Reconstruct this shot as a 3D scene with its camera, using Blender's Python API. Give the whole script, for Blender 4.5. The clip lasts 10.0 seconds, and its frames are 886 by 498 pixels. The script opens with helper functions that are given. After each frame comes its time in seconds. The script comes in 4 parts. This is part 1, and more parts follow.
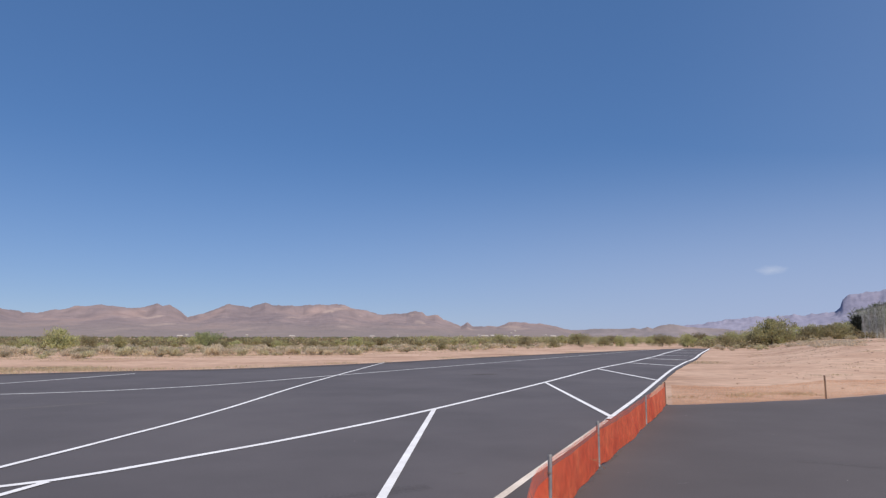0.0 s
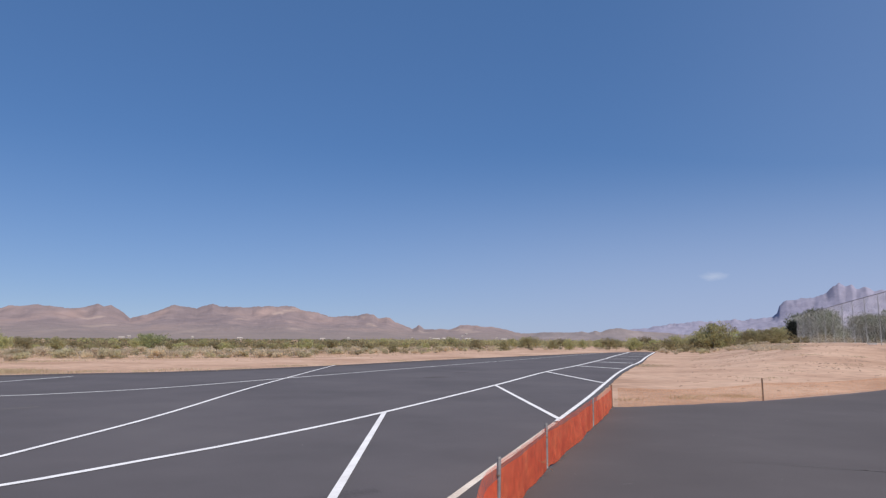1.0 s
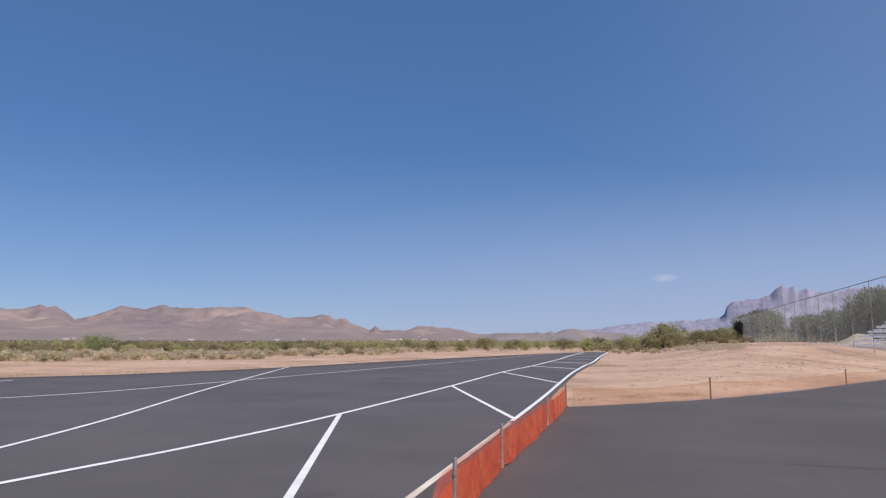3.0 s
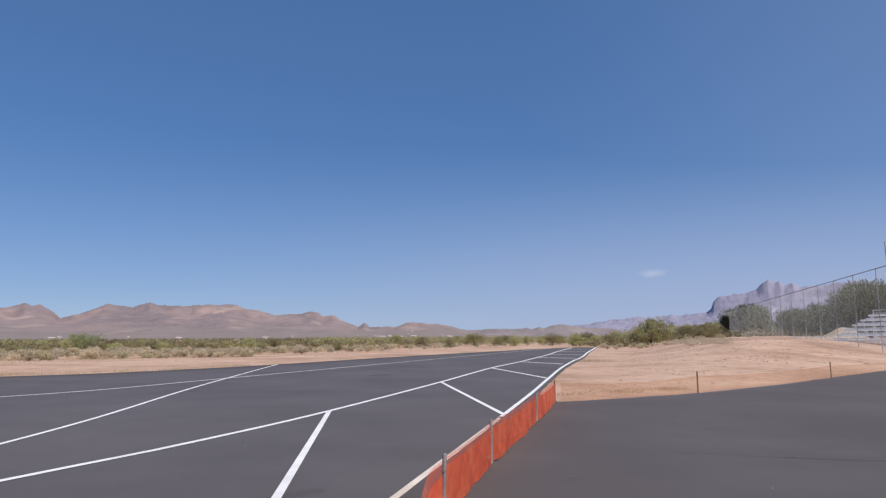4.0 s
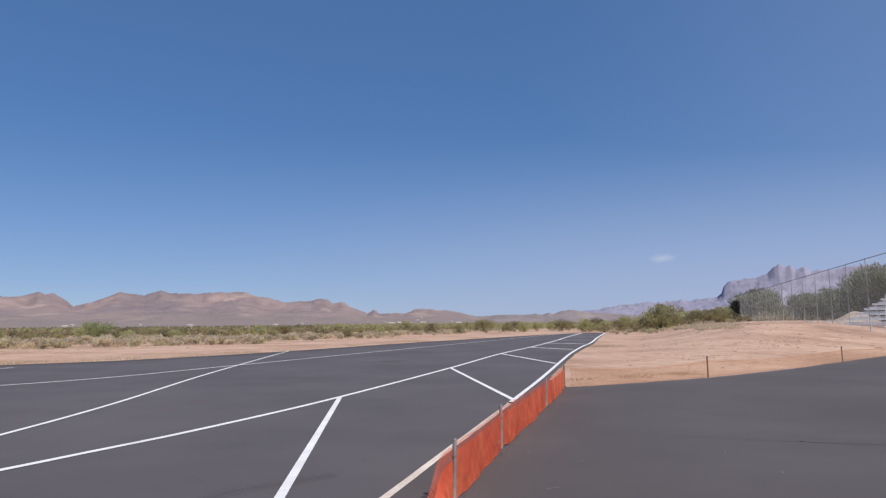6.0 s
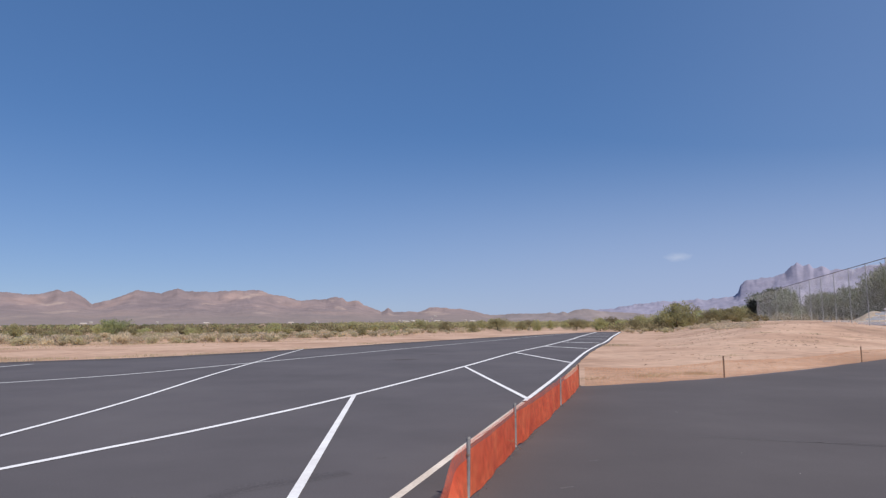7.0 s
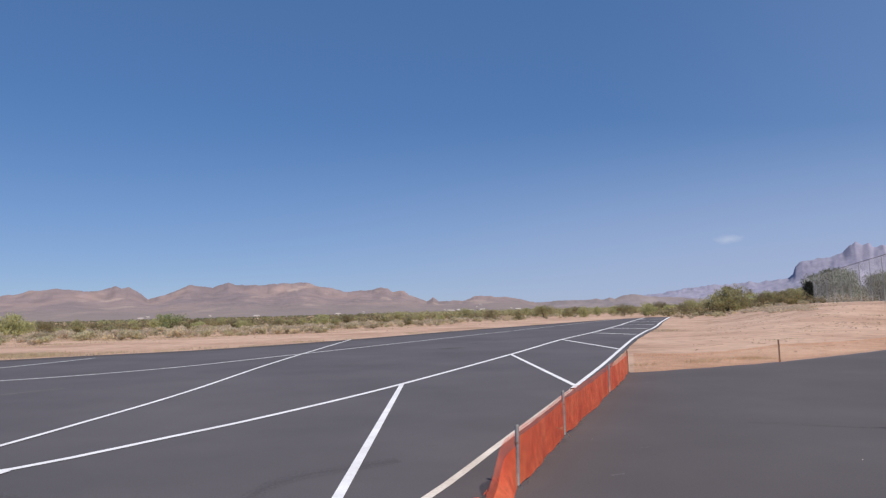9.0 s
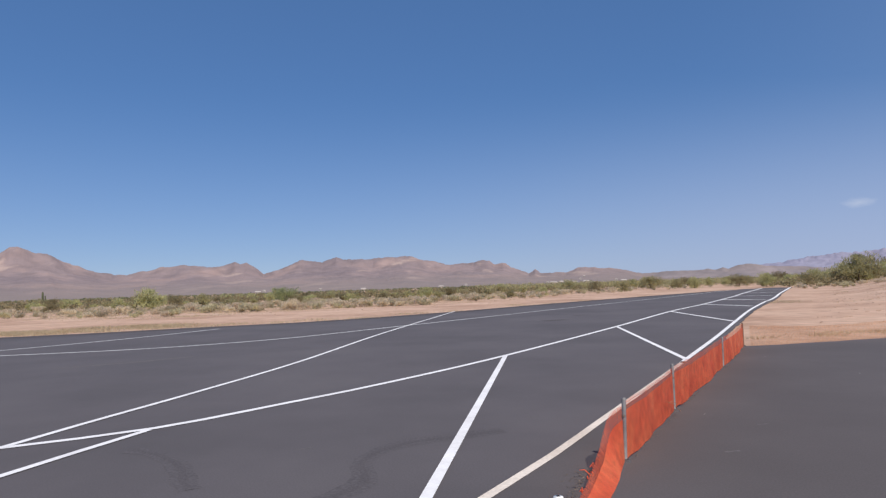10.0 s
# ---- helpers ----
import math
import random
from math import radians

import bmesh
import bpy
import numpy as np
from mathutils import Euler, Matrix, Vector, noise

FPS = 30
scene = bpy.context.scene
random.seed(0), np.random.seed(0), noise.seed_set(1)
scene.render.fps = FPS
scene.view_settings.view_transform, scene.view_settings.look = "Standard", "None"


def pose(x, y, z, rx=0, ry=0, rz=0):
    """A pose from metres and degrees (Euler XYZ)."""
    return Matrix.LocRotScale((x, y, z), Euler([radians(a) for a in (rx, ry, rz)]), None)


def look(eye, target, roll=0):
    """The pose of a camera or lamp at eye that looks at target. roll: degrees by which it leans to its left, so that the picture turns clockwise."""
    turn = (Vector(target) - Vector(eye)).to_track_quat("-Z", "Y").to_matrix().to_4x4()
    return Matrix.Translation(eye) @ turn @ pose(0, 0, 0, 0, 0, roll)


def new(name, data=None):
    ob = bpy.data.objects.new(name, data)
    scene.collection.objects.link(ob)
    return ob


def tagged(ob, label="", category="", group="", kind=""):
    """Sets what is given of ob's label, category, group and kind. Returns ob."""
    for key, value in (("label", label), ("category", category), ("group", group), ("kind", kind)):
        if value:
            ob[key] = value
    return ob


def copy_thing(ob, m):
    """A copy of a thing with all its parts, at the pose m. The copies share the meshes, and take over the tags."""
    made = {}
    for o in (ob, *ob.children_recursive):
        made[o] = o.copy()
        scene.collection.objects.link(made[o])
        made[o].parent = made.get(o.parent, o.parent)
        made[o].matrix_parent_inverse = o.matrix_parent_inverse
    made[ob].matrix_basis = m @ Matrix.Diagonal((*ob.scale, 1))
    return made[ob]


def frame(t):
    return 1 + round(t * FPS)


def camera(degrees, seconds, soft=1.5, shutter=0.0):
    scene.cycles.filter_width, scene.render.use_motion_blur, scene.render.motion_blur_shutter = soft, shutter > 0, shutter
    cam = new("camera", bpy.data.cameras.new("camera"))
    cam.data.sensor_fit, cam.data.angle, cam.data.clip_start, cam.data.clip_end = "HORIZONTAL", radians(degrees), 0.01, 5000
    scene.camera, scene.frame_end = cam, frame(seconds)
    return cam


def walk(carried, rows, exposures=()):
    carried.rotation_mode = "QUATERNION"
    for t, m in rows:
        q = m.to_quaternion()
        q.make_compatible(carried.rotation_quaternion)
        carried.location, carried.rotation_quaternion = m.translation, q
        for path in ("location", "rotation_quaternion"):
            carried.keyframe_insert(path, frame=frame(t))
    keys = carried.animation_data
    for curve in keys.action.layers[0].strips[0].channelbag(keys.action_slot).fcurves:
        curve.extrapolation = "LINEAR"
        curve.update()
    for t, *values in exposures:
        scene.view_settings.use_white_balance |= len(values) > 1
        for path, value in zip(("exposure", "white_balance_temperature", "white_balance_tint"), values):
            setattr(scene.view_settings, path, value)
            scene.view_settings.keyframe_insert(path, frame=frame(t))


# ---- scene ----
from mathutils import bvhtree

# camera: stands on the apron and turns on the spot
EYE = 1.65
cam = camera(68.56, 10.0, soft=1.3)
ROWS = [
    (0.0, 97.74, -0.09, 7.03),
    (0.5, 98.54, -0.10, 4.92),
    (1.0, 98.00, -0.33, 2.79),
    (1.5, 98.08, -0.71, 1.37),
    (2.0, 98.58, -0.57, 0.49),
    (2.5, 98.40, -0.54, -0.27),
    (2.7, 98.29, -0.38, -0.54),
    (3.8, 97.73, 0.20, -1.90),
    (4.0, 97.77, 0.23, -1.94),
    (4.5, 97.71, 0.15, -2.20),
    (5.0, 97.28, 0.46, -1.74),
    (5.5, 96.97, 0.44, -1.34),
    (5.7, 96.80, 0.48, -1.23),
    (6.8, 96.33, 0.40, -0.28),
    (7.0, 96.46, 0.35, 0.10),
    (7.5, 96.72, 0.54, 0.06),
    (8.0, 95.89, 0.66, 1.19),
    (8.5, 95.60, 0.71, 2.56),
    (9.0, 95.54, 1.43, 4.07),
    (9.2, 94.72, 1.55, 5.41),
    (9.5, 94.07, 1.64, 7.79),
    (9.8, 92.90, 1.75, 10.97),
    (10.0, 93.36, 1.83, 13.03),
]
walk(cam, [(t, pose(0, 0, EYE, rx, ry, rz)) for t, rx, ry, rz in ROWS], exposures=[(0.0, 0.0), (10.0, 0.0)])

# ---- sky and sun ----
SUN_ELEVATION, SUN_AZIMUTH = 52.0, 140.0      # degrees; azimuth clockwise from ahead (+y)
world = bpy.data.worlds.new("desert_sky")
scene.world = world
world.use_nodes = True
wn, wl = world.node_tree.nodes, world.node_tree.links
wn.clear()
sky = wn.new("ShaderNodeTexSky")
sky.sky_type = "NISHITA"
sky.sun_disc = False
sky.sun_elevation, sky.sun_rotation = radians(SUN_ELEVATION), radians(SUN_AZIMUTH)
sky.altitude, sky.air_density, sky.dust_density, sky.ozone_density = 600, 1.0, 0.25, 2.0
background = wn.new("ShaderNodeBackground")
background.inputs["Strength"].default_value = 0.0855
out = wn.new("ShaderNodeOutputWorld")
# one small wisp of cloud low over the far hills
where = wn.new("ShaderNodeTexCoord")
CLOUD = Vector((math.sin(radians(19.9)) * math.cos(radians(5.3)), math.cos(radians(19.9)) * math.cos(radians(5.3)), math.sin(radians(5.3))))
away = wn.new("ShaderNodeVectorMath"); away.operation = "SUBTRACT"; away.inputs[1].default_value = CLOUD
wl.new(where.outputs["Generated"], away.inputs[0])
stretch = wn.new("ShaderNodeVectorMath"); stretch.operation = "MULTIPLY"; stretch.inputs[1].default_value = (58, 58, 170)
wl.new(away.outputs[0], stretch.inputs[0])
far = wn.new("ShaderNodeVectorMath"); far.operation = "LENGTH"
wl.new(stretch.outputs[0], far.inputs[0])
puff = wn.new("ShaderNodeTexNoise"); puff.inputs["Scale"].default_value = 1.6; puff.inputs["Detail"].default_value = 5
wl.new(stretch.outputs[0], puff.inputs["Vector"])
soft_edge = wn.new("ShaderNodeMath"); soft_edge.operation = "SUBTRACT"
wl.new(puff.outputs["Fac"], soft_edge.inputs[0]); wl.new(far.outputs["Value"], soft_edge.inputs[1])
veil = wn.new("ShaderNodeMapRange")
for key, value in (("From Min", -0.75), ("From Max", 0.5), ("To Min", 0.0), ("To Max", 0.2)):
    veil.inputs[key].default_value = value
wl.new(soft_edge.outputs[0], veil.inputs["Value"])
cloudy = wn.new("ShaderNodeMixRGB"); cloudy.inputs["Color2"].default_value = (11.0, 11.0, 11.0, 1)
# the air is clear down to the hills: the lowest, dustiest band of the sky lies below the horizon
lift = wn.new("ShaderNodeVectorMath"); lift.operation = "ADD"; lift.inputs[1].default_value = (0, 0, 0.028)
wl.new(where.outputs["Generated"], lift.inputs[0])
unit = wn.new("ShaderNodeVectorMath"); unit.operation = "NORMALIZE"
wl.new(lift.outputs[0], unit.inputs[0]); wl.new(unit.outputs[0], sky.inputs["Vector"])
deep = wn.new("ShaderNodeHueSaturation"); deep.inputs["Saturation"].default_value = 1.25
wl.new(sky.outputs[0], deep.inputs["Color"])
clear = wn.new("ShaderNodeVectorMath"); clear.operation = "MULTIPLY"; clear.inputs[1].default_value = (1.14, 1.13, 1.32)
wl.new(deep.outputs[0], clear.inputs[0])
even = wn.new("ShaderNodeMixRGB"); even.inputs["Fac"].default_value = 0.45; even.inputs["Color2"].default_value = (1.2, 2.42, 4.88, 1)
wl.new(clear.outputs[0], even.inputs["Color1"])
# dusty lavender haze low over the plain, thicker to the east
split = wn.new("ShaderNodeSeparateXYZ"); wl.new(where.outputs["Generated"], split.inputs[0])
low_air = wn.new("ShaderNodeMapRange"); low_air.interpolation_type = "SMOOTHSTEP"
for key, value in (("From Min", -0.02), ("From Max", 0.3), ("To Min", 0.88), ("To Max", 0.0)):
    low_air.inputs[key].default_value = value
wl.new(split.outputs["Z"], low_air.inputs["Value"])
east = wn.new("ShaderNodeMapRange"); east.interpolation_type = "SMOOTHSTEP"
for key, value in (("From Min", -0.6), ("From Max", 0.6), ("To Min", 0.3), ("To Max", 1.0)):
    east.inputs[key].default_value = value
wl.new(split.outputs["X"], east.inputs["Value"])
haze = wn.new("ShaderNodeMath"); haze.operation = "MULTIPLY"
wl.new(low_air.outputs[0], haze.inputs[0]); wl.new(east.outputs[0], haze.inputs[1])
# the sky pales a little towards the sun's side
sunward = wn.new("ShaderNodeMapRange"); sunward.interpolation_type = "SMOOTHSTEP"
for key, value in (("From Min", 0.1), ("From Max", 0.8), ("To Min", 0.0), ("To Max", 0.18)):
    sunward.inputs[key].default_value = value
wl.new(split.outputs["X"], sunward.inputs["Value"])
thickest = wn.new("ShaderNodeMath"); thickest.operation = "MAXIMUM"
wl.new(haze.outputs[0], thickest.inputs[0]); wl.new(sunward.outputs[0], thickest.inputs[1])
dusty = wn.new("ShaderNodeMixRGB"); dusty.inputs["Color2"].default_value = (4.5, 5.33, 7.85, 1)
wl.new(thickest.outputs[0], dusty.inputs["Fac"]); wl.new(even.outputs[0], dusty.inputs["Color1"])
wl.new(veil.outputs[0], cloudy.inputs["Fac"]); wl.new(dusty.outputs[0], cloudy.inputs["Color1"])
wl.new(cloudy.outputs[0], background.inputs["Color"]); wl.new(background.outputs[0], out.inputs["Surface"])

sun_data = bpy.data.lights.new("sun", "SUN")
sun_data.energy, sun_data.angle, sun_data.color = 4.2, radians(0.53), (1.0, 0.925, 0.83)
sun = new("sun", sun_data)
SUN_WAY = Vector((math.sin(radians(SUN_AZIMUTH)) * math.cos(radians(SUN_ELEVATION)), math.cos(radians(SUN_AZIMUTH)) * math.cos(radians(SUN_ELEVATION)), math.sin(radians(SUN_ELEVATION))))
sun.matrix_world = look(SUN_WAY * 100, (0, 0, 0))


# ---- materials ----
def surface(name, colors, scale=4.0, detail=8.0, rough=0.9, bump=0.3, bump_scale=None, metal=0.0, space="world", fine=None, translucent=0.0, random_tint=0.0, stretch_by=None, low=0.35, high=0.65, low_cover=None, along=None, outcrop=None):
    """colors: two or three, from dark to light, over a coarse noise; fine: (scale, amount) of a second, finer grain."""
    m = bpy.data.materials.new(name)
    m.use_nodes = True
    n, l = m.node_tree.nodes, m.node_tree.links
    p = n["Principled BSDF"]
    p.inputs["Roughness"].default_value, p.inputs["Metallic"].default_value = rough, metal
    if space == "world":
        vec = n.new("ShaderNodeNewGeometry").outputs["Position"]
    else:
        vec = n.new("ShaderNodeTexCoord").outputs["Object"]
    if stretch_by:
        mp = n.new("ShaderNodeMapping"); mp.inputs["Scale"].default_value = stretch_by
        l.new(vec, mp.inputs["Vector"]); vec = mp.outputs[0]
    if along:
        # draws the pattern out along a slope that falls in one direction
        mp = n.new("ShaderNodeMapping"); mp.vector_type = "TEXTURE"
        mp.inputs["Rotation"].default_value, mp.inputs["Scale"].default_value = (0, 0, radians(along[0])), (1, along[1], 0.8)
        l.new(vec, mp.inputs["Vector"]); vec = mp.outputs[0]
    big = n.new("ShaderNodeTexNoise")
    big.inputs["Scale"].default_value, big.inputs["Detail"].default_value, big.inputs["Roughness"].default_value = scale, detail, 0.6
    l.new(vec, big.inputs["Vector"])
    ramp = n.new("ShaderNodeValToRGB")
    el = ramp.color_ramp.elements
    el[0].position, el[1].position = low, high
    el[0].color, el[1].color = (*colors[0], 1), (*colors[-1], 1)
    if len(colors) == 3:
        e = el.new((low + high) / 2); e.color = (*colors[1], 1)
    l.new(big.outputs["Fac"], ramp.inputs["Fac"])
    color = ramp.outputs["Color"]
    small = n.new("ShaderNodeTexNoise")
    fs, fa = fine if fine else (scale * 14, 0.25)
    small.inputs["Scale"].default_value, small.inputs["Detail"].default_value = fs, 6
    l.new(vec, small.inputs["Vector"])
    mr = n.new("ShaderNodeMapRange"); mr.inputs["From Min"].default_value, mr.inputs["From Max"].default_value = 0.3, 0.7
    mr.inputs["To Min"].default_value, mr.inputs["To Max"].default_value = 1 - fa, 1 + fa
    l.new(small.outputs["Fac"], mr.inputs["Value"])
    mul = n.new("ShaderNodeVectorMath"); mul.operation = "SCALE"
    l.new(color, mul.inputs[0]); l.new(mr.outputs[0], mul.inputs["Scale"])
    color = mul.outputs[0]
    if outcrop:
        # pale ledges of bare rock, drawn out level
        bare = n.new("ShaderNodeTexNoise"); bare.inputs["Scale"].default_value, bare.inputs["Detail"].default_value = outcrop[1], 5
        flat = n.new("ShaderNodeMapping"); flat.inputs["Scale"].default_value = (1, 0.5, 1.6)
        l.new(n.new("ShaderNodeNewGeometry").outputs["Position"], flat.inputs["Vector"]); l.new(flat.outputs[0], bare.inputs["Vector"])
        edge_of = n.new("ShaderNodeMapRange"); edge_of.inputs["From Min"].default_value, edge_of.inputs["From Max"].default_value = outcrop[2], outcrop[2] + 0.07
        edge_of.inputs["To Max"].default_value = 0.55
        l.new(bare.outputs["Fac"], edge_of.inputs["Value"])
        ledge = n.new("ShaderNodeMixRGB"); ledge.inputs["Color2"].default_value = (*outcrop[0], 1)
        l.new(edge_of.outputs[0], ledge.inputs["Fac"]); l.new(color, ledge.inputs["Color1"]); color = ledge.outputs[0]
    if low_cover:
        # scrub and painted haze on the lower slopes, thinning out with height
        sep = n.new("ShaderNodeSeparateXYZ"); l.new(n.new("ShaderNodeNewGeometry").outputs["Position"], sep.inputs[0])
        up = n.new("ShaderNodeMapRange"); up.inputs["From Min"].default_value, up.inputs["From Max"].default_value = 0.0, low_cover[1]
        up.inputs["To Min"].default_value, up.inputs["To Max"].default_value = 0.9, 0.0
        l.new(sep.outputs["Z"], up.inputs["Value"])
        cover = n.new("ShaderNodeMixRGB"); cover.inputs["Color2"].default_value = (*low_cover[0], 1)
        l.new(up.outputs[0], cover.inputs["Fac"]); l.new(color, cover.inputs["Color1"]); color = cover.outputs[0]
    if random_tint:
        info = n.new("ShaderNodeObjectInfo")
        hsv = n.new("ShaderNodeHueSaturation")
        r2 = n.new("ShaderNodeMapRange"); r2.inputs["To Min"].default_value, r2.inputs["To Max"].default_value = 1 - random_tint, 1 + random_tint
        l.new(info.outputs["Random"], r2.inputs["Value"]); l.new(r2.outputs[0], hsv.inputs["Value"])
        r3 = n.new("ShaderNodeMapRange"); r3.inputs["To Min"].default_value, r3.inputs["To Max"].default_value = 0.5 - random_tint * 0.07, 0.5 + random_tint * 0.07
        l.new(info.outputs["Random"], r3.inputs["Value"]); l.new(r3.outputs[0], hsv.inputs["Hue"])
        l.new(color, hsv.inputs["Color"]); color = hsv.outputs[0]
    l.new(color, p.inputs["Base Color"])
    if bump:
        b = n.new("ShaderNodeBump"); b.inputs["Strength"].default_value = bump
        b.inputs["Distance"].default_value = 0.3 / (bump_scale or fs)
        t2 = n.new("ShaderNodeTexNoise"); t2.inputs["Scale"].default_value, t2.inputs["Detail"].default_value = bump_scale or fs, 6
        l.new(vec, t2.inputs["Vector"]); l.new(t2.outputs["Fac"], b.inputs["Height"]); l.new(b.outputs[0], p.inputs["Normal"])
    if translucent:
        tr = n.new("ShaderNodeBsdfTranslucent"); l.new(color, tr.inputs["Color"])
        mix = n.new("ShaderNodeMixShader"); mix.inputs[0].default_value = translucent
        l.new(p.outputs[0], mix.inputs[1]); l.new(tr.outputs[0], mix.inputs[2])
        l.new(mix.outputs[0], n["Material Output"].inputs["Surface"])
    return m


ASPHALT = surface("asphalt", [(0.085, 0.075, 0.077), (0.1, 0.088, 0.091), (0.114, 0.101, 0.103)], scale=0.22, detail=7, rough=0.88, bump=0.3, bump_scale=110, fine=(60, 0.14))
APRON_ASPHALT = surface("warm_grey_asphalt", [(0.082, 0.07, 0.069), (0.091, 0.078, 0.077), (0.103, 0.089, 0.088)], scale=0.3, detail=7, rough=0.9, bump=0.3, bump_scale=110, fine=(60, 0.14))
ASPHALT_DARK = surface("sealed_asphalt", [(0.06, 0.048, 0.046), (0.09, 0.074, 0.07)], scale=0.5, rough=0.88, bump=0.3, bump_scale=90, fine=(40, 0.2))
CRACK = surface("crack_filler", [(0.077, 0.067, 0.069), (0.086, 0.075, 0.077)], scale=3, rough=0.88, bump=0)
STAIN = surface("damp_stain", [(0.084, 0.074, 0.076), (0.096, 0.084, 0.087)], scale=2, rough=0.88, bump=0)
DUST = surface("blown_dust", [(0.1, 0.089, 0.09), (0.115, 0.103, 0.102)], scale=2, rough=0.95, bump=0)
CRACK_PALE = surface("dusty_crack", [(0.118, 0.106, 0.105), (0.145, 0.131, 0.128)], scale=3, rough=0.95, bump=0)
PAINT = surface("white_road_paint", [(0.74, 0.72, 0.71), (0.88, 0.87, 0.86)], scale=1.8, rough=0.75, bump=0.2, bump_scale=90, fine=(35, 0.06))
PAINT_OLD = surface("faded_road_paint", [(0.6, 0.59, 0.58), (0.76, 0.75, 0.74)], scale=1.5, rough=0.8, bump=0.2, bump_scale=90, fine=(30, 0.15))
PAINT_CREAM = surface("cream_road_paint", [(0.64, 0.55, 0.46), (0.8, 0.71, 0.61)], scale=1.2, rough=0.75, bump=0.2, bump_scale=90, fine=(30, 0.12))
SAND = surface("desert_sand", [(0.39, 0.238, 0.156), (0.51, 0.329, 0.229), (0.592, 0.405, 0.289)], scale=0.13, detail=10, rough=0.97, bump=0.2, bump_scale=5, fine=(1.6, 0.16))
# lightened, low-contrast brown: distance haze is mixed into the rock colour, most low down
ROCK = surface("hazed_brown_rock", [(0.215, 0.167, 0.168), (0.262, 0.198, 0.191), (0.325, 0.233, 0.21)], scale=0.0045, detail=9, rough=0.97, bump=0.4, bump_scale=0.03, fine=(0.02, 0.14), low=0.38, high=0.64, low_cover=((0.235, 0.19, 0.17), 60.0), outcrop=((0.5, 0.37, 0.305), 0.008, 0.61))
# paler and bluer than bare rock: the haze of distance is in this colour
ROCK_FAR = surface("hazed_violet_rock", [(0.245, 0.236, 0.315), (0.305, 0.288, 0.365)], scale=0.0045, detail=8, rough=0.97, bump=0.3, bump_scale=0.02, fine=(0.02, 0.12))
ROCK_MID = surface("dusty_pink_rock", [(0.2, 0.17, 0.17), (0.31, 0.25, 0.235)], scale=0.006, detail=8, rough=0.97, bump=0.3, bump_scale=0.02, fine=(0.02, 0.15), along=(-9, 5))
STEEL = surface("galvanised_steel", [(0.17, 0.16, 0.16), (0.26, 0.25, 0.245)], scale=9, rough=0.65, metal=0.15, bump=0.1, space="object")
RUST = surface("rusty_steel", [(0.12, 0.07, 0.05), (0.24, 0.15, 0.1)], scale=14, rough=0.85, metal=0.2, bump=0.3, space="object")
ALUMINIUM = surface("weathered_aluminium", [(0.8, 0.79, 0.77), (0.9, 0.89, 0.87)], scale=3, rough=0.6, bump=0.1, space="object")
ORANGE = surface("orange_plastic_net", [(0.74, 0.105, 0.045), (0.86, 0.145, 0.06), (0.95, 0.21, 0.085)], scale=2.2, rough=0.6, bump=0.1, fine=(11, 0.14), translucent=0.4)
ORANGE_FADED = surface("sun_bleached_net", [(0.56, 0.27, 0.13), (0.66, 0.35, 0.19)], scale=1.6, rough=0.7, bump=0.1, translucent=0.3)
LEAF = surface("olive_leaves", [(0.36, 0.33, 0.165), (0.47, 0.43, 0.235)], scale=0.8, rough=0.9, bump=0, space="object", fine=(3, 0.12), translucent=0.5, random_tint=0.34)
LEAF_GREEN = surface("fresh_green_leaves", [(0.27, 0.29, 0.14), (0.4, 0.41, 0.2)], scale=1.5, rough=0.85, bump=0, space="object", fine=(9, 0.15), translucent=0.5, random_tint=0.12)
LEAF_PALE = surface("pale_straw_leaves", [(0.64, 0.54, 0.385), (0.76, 0.655, 0.49)], scale=1.2, rough=0.9, bump=0, space="object", fine=(4, 0.12), translucent=0.5, random_tint=0.12)
LEAF_DARK = surface("dark_green_leaves", [(0.165, 0.19, 0.105), (0.26, 0.285, 0.16)], scale=0.7, rough=0.85, bump=0, space="object", fine=(3, 0.14), translucent=0.5, random_tint=0.2)
WIRE = surface("bright_galvanised_wire", [(0.5, 0.5, 0.51), (0.62, 0.62, 0.63)], scale=2, rough=0.6, metal=0.1, bump=0)
LEAF_GREY = surface("grey_green_leaves", [(0.5, 0.44, 0.28), (0.62, 0.55, 0.38)], scale=1.2, rough=0.9, bump=0, space="object", fine=(4, 0.14), translucent=0.5, random_tint=0.2)
LEAF_BLACK = surface("shaded_evergreen_leaves", [(0.012, 0.016, 0.012), (0.03, 0.034, 0.024)], scale=2, rough=0.8, bump=0, space="object", translucent=0.1)
STRAW = surface("dry_straw_grass", [(0.44, 0.345, 0.215), (0.58, 0.48, 0.32)], scale=0.7, rough=0.95, bump=0, fine=(4, 0.2), translucent=0.35)
BARK = surface("grey_brown_bark", [(0.1, 0.075, 0.055), (0.2, 0.16, 0.12)], scale=8, rough=0.95, bump=0.4, space="object")
STUCCO = surface("white_stucco", [(0.62, 0.58, 0.52), (0.76, 0.72, 0.66)], scale=0.6, rough=0.9, bump=0.2, space="object")
TAN_STUCCO = surface("tan_stucco", [(0.4, 0.35, 0.3), (0.52, 0.46, 0.4)], scale=0.6, rough=0.9, bump=0.2, space="object")
DIRT = surface("grey_tan_dirt", [(0.33, 0.255, 0.185), (0.45, 0.36, 0.27)], scale=0.9, rough=0.97, bump=0.6, bump_scale=5, fine=(3, 0.2))
POST_STEEL = surface("pale_galvanised_post", [(0.22, 0.22, 0.22), (0.32, 0.32, 0.315)], scale=9, rough=0.6, metal=0.15, bump=0.1, space="object")
